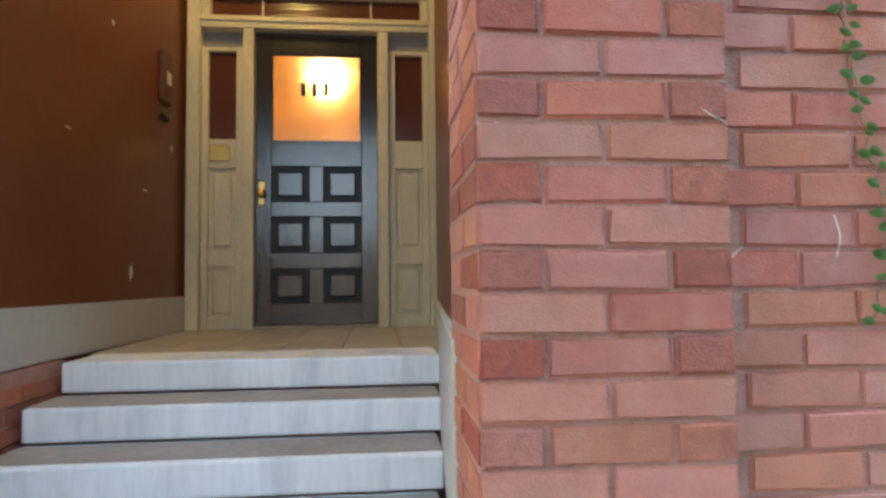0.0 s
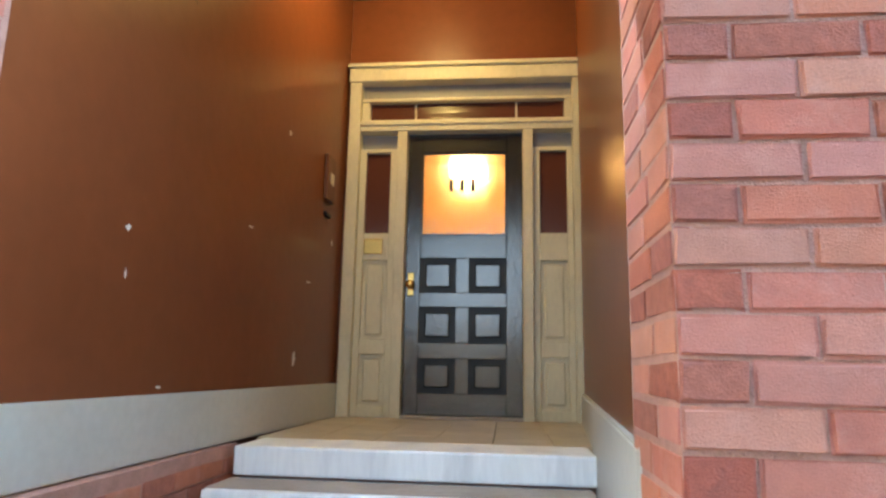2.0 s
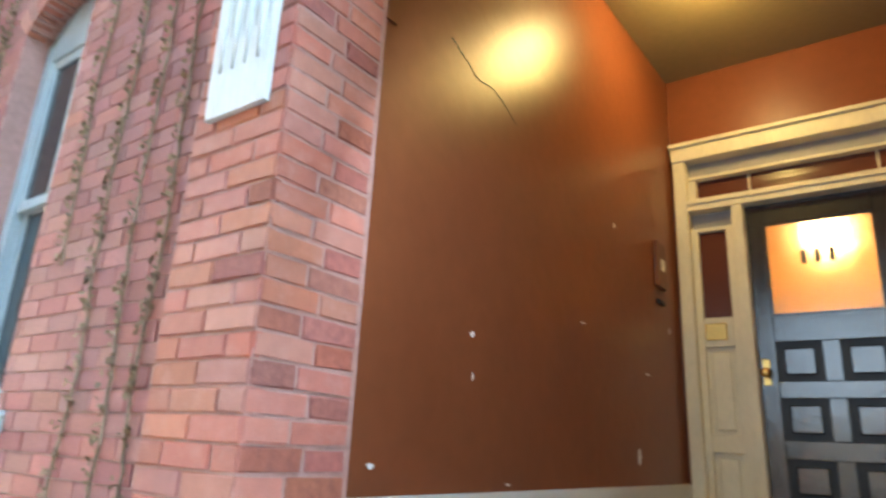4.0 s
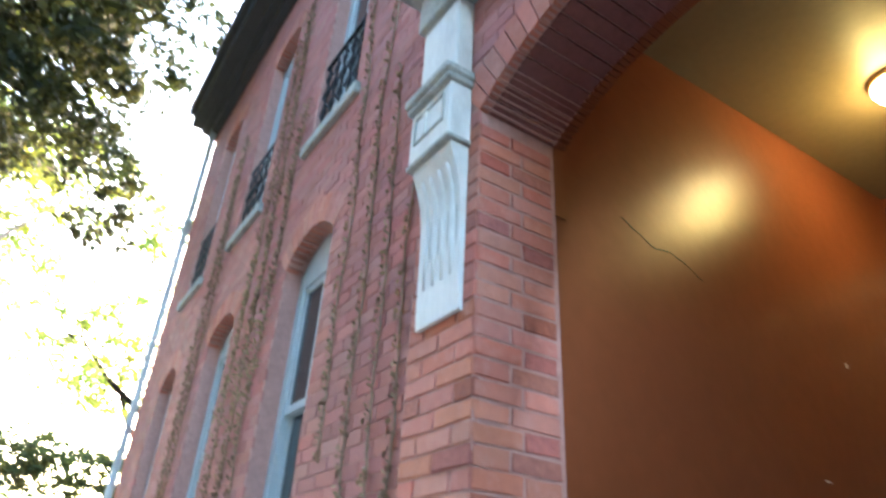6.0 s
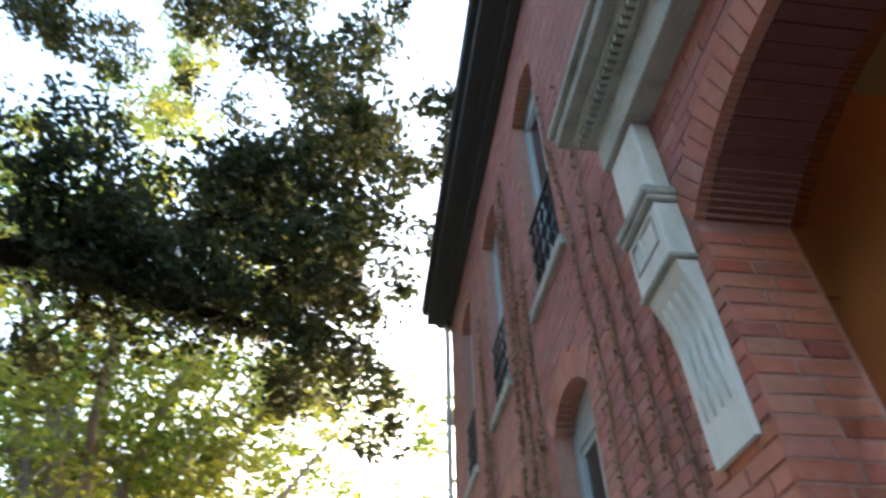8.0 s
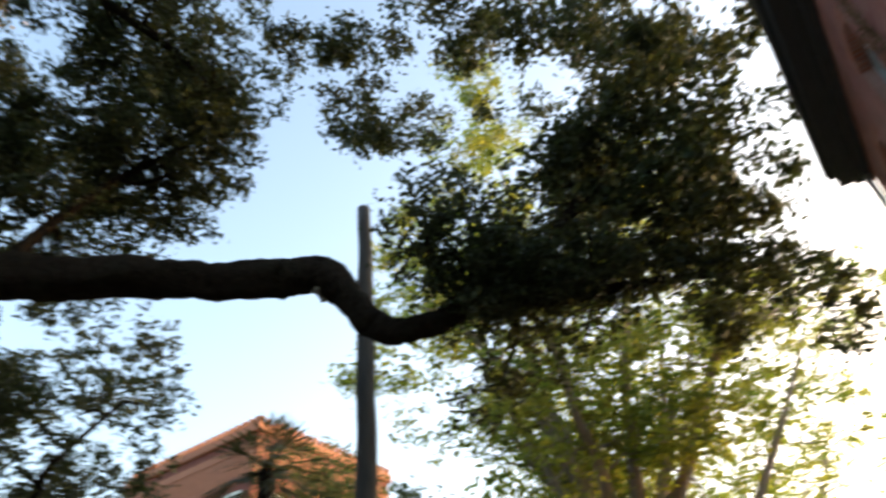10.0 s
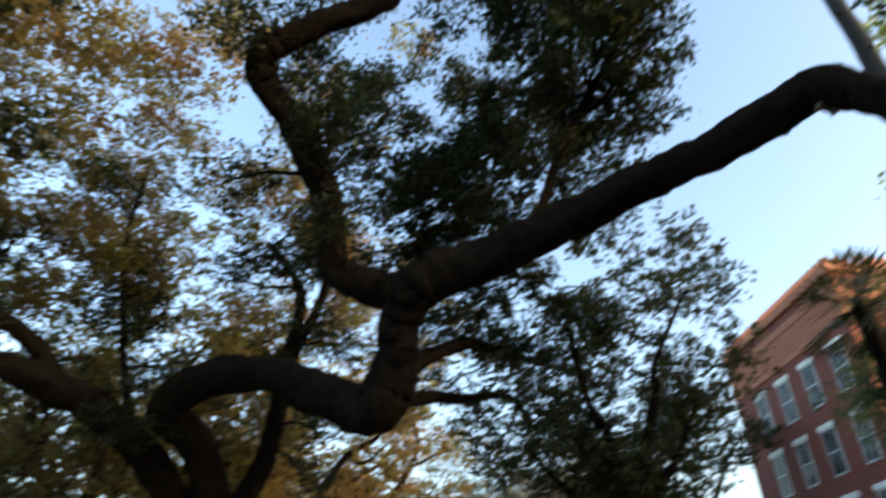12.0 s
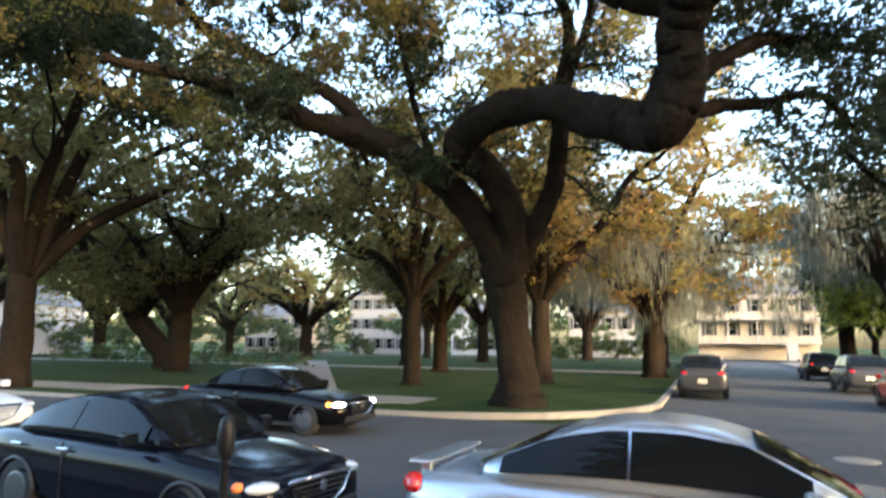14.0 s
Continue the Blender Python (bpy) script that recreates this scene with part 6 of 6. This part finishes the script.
vine("green_creeper", [(0.965, SET - 0.006, 1.45), (1.000, SET - 0.006, 1.60), (0.970, SET - 0.006, 1.76), (0.950, SET - 0.006, 1.9), (0.925, SET - 0.006, 2.02), (0.895, SET - 0.006, 2.2), (0.915, SET - 0.006, 2.4)], 0.0015, 44, 0.020,
     "small green creeper climbing the brick wall", 1)
for k, (x, z0, z1, drift, wide) in enumerate(((-1.92, 0.6, 3.5, -.03, .016), (-2.14, 0.4, 4.6, -.04, .014), (-2.40, 0.6, 6.2, -.05, .02), (-2.62, 2.2, 6.6, -.03, .02), (-3.98, 0.6, 5.6, -.06, .10),
                                              (-4.20, 0.4, 7.4, -.05, .12), (-4.42, 1.0, 6.9, -.04, .10), (-5.85, 0.8, 6.6, -.05, .10), (-6.10, 0.6, 6.0, -.04, .08))):
    rv = random.Random(60 + k)
    pts = []
    z = z0
    xx = x - drift * (3.5 - z0) / .4 * .25
    while z < z1:
        pts.append((xx, SET - 0.012, z)); z += 0.4; xx += drift * .25 + rv.uniform(-.05, .05)
    stem = vine("bare_creeper", pts, 0.006, 0, 0.022, "brown half-dry creeper clinging to the brick front", 80 + k, True)
    gv = np.random.default_rng(90 + k)
    n = int((z1 - z0) * (60 + 1700 * wide))
    zz = gv.uniform(z0, z1 - .2, n)
    px = np.interp(zz, [p[2] for p in pts], [p[0] for p in pts]) + gv.normal(size=n) * wide * gv.uniform(.3, 1, n) * (.55 + .45 * np.sin(zz * 3.1 + k))
    c = np.stack([px - pts[0][0], gv.uniform(-.03, .004, n), zz - pts[0][2]], 1)
    u = gv.normal(size=(n, 3)) * np.array((1, .45, 1)); u /= np.linalg.norm(u, axis=1)[:, None]
    v = np.cross(u, gv.normal(size=(n, 3))); v /= np.linalg.norm(v, axis=1)[:, None]
    q = gv.uniform(.009, .021, n)[:, None]
    quad = np.stack([c - u * q, c + v * q * .6, c + u * q, c - v * q * .6], 1)
    tuft = raw_mesh("dry_foliage", quad.reshape(-1, 3), np.arange(4 * n).reshape(n, 4), DRY_VINE, stem, "small brown-green leaves")
    tagged(tuft, kind="stuff")
for i in range(9, 20):
    z = Z_BRICK + i * PITCH - 8 * PITCH + 0.0045
    if z + BH > FLOOR - .006:
        break
    off = 0.0 if i % 2 else -0.11
    for k in range(8):
        y0 = max(0.412, 0.41 + off + k * BRICK_L)
        y1 = min(0.41 + off + (k + 1) * BRICK_L - 0.01, 1.95)
        if y1 - y0 > .04:
            ob = new("brick", brick_kind(round(y1 - y0, 2), rb.randrange(5), rb.random() < .6))
            ob.parent = plinth
            ob.location = (-1.2545, y0, z - GROUND)
            ob.rotation_euler = (0, 0, radians(90))

# pale dry tendrils left on the brickwork
for k, pts in enumerate((((0.632, -0.004, 1.815), (0.65, -0.010, 1.800), (0.668, -0.008, 1.793), (0.700, 0.040, 1.788)), ((0.69, 0.044, 1.548), (0.70, 0.040, 1.565), (0.72, 0.036, 1.585)), ((0.90, 0.046, 1.56), (0.905, 0.040, 1.60), (0.90, 0.046, 1.64)))):
    td = bmesh.new()
    sp = [Vector(p[:3]) for p in smooth_path([(*p, 0) for p in pts], 6)]
    tube_into(td, sp, [0.0012] * len(sp), 5)
    tagged(part("dry_tendril", td, PAPER), "thin pale dry vine tendril stuck to the bricks", "vine")
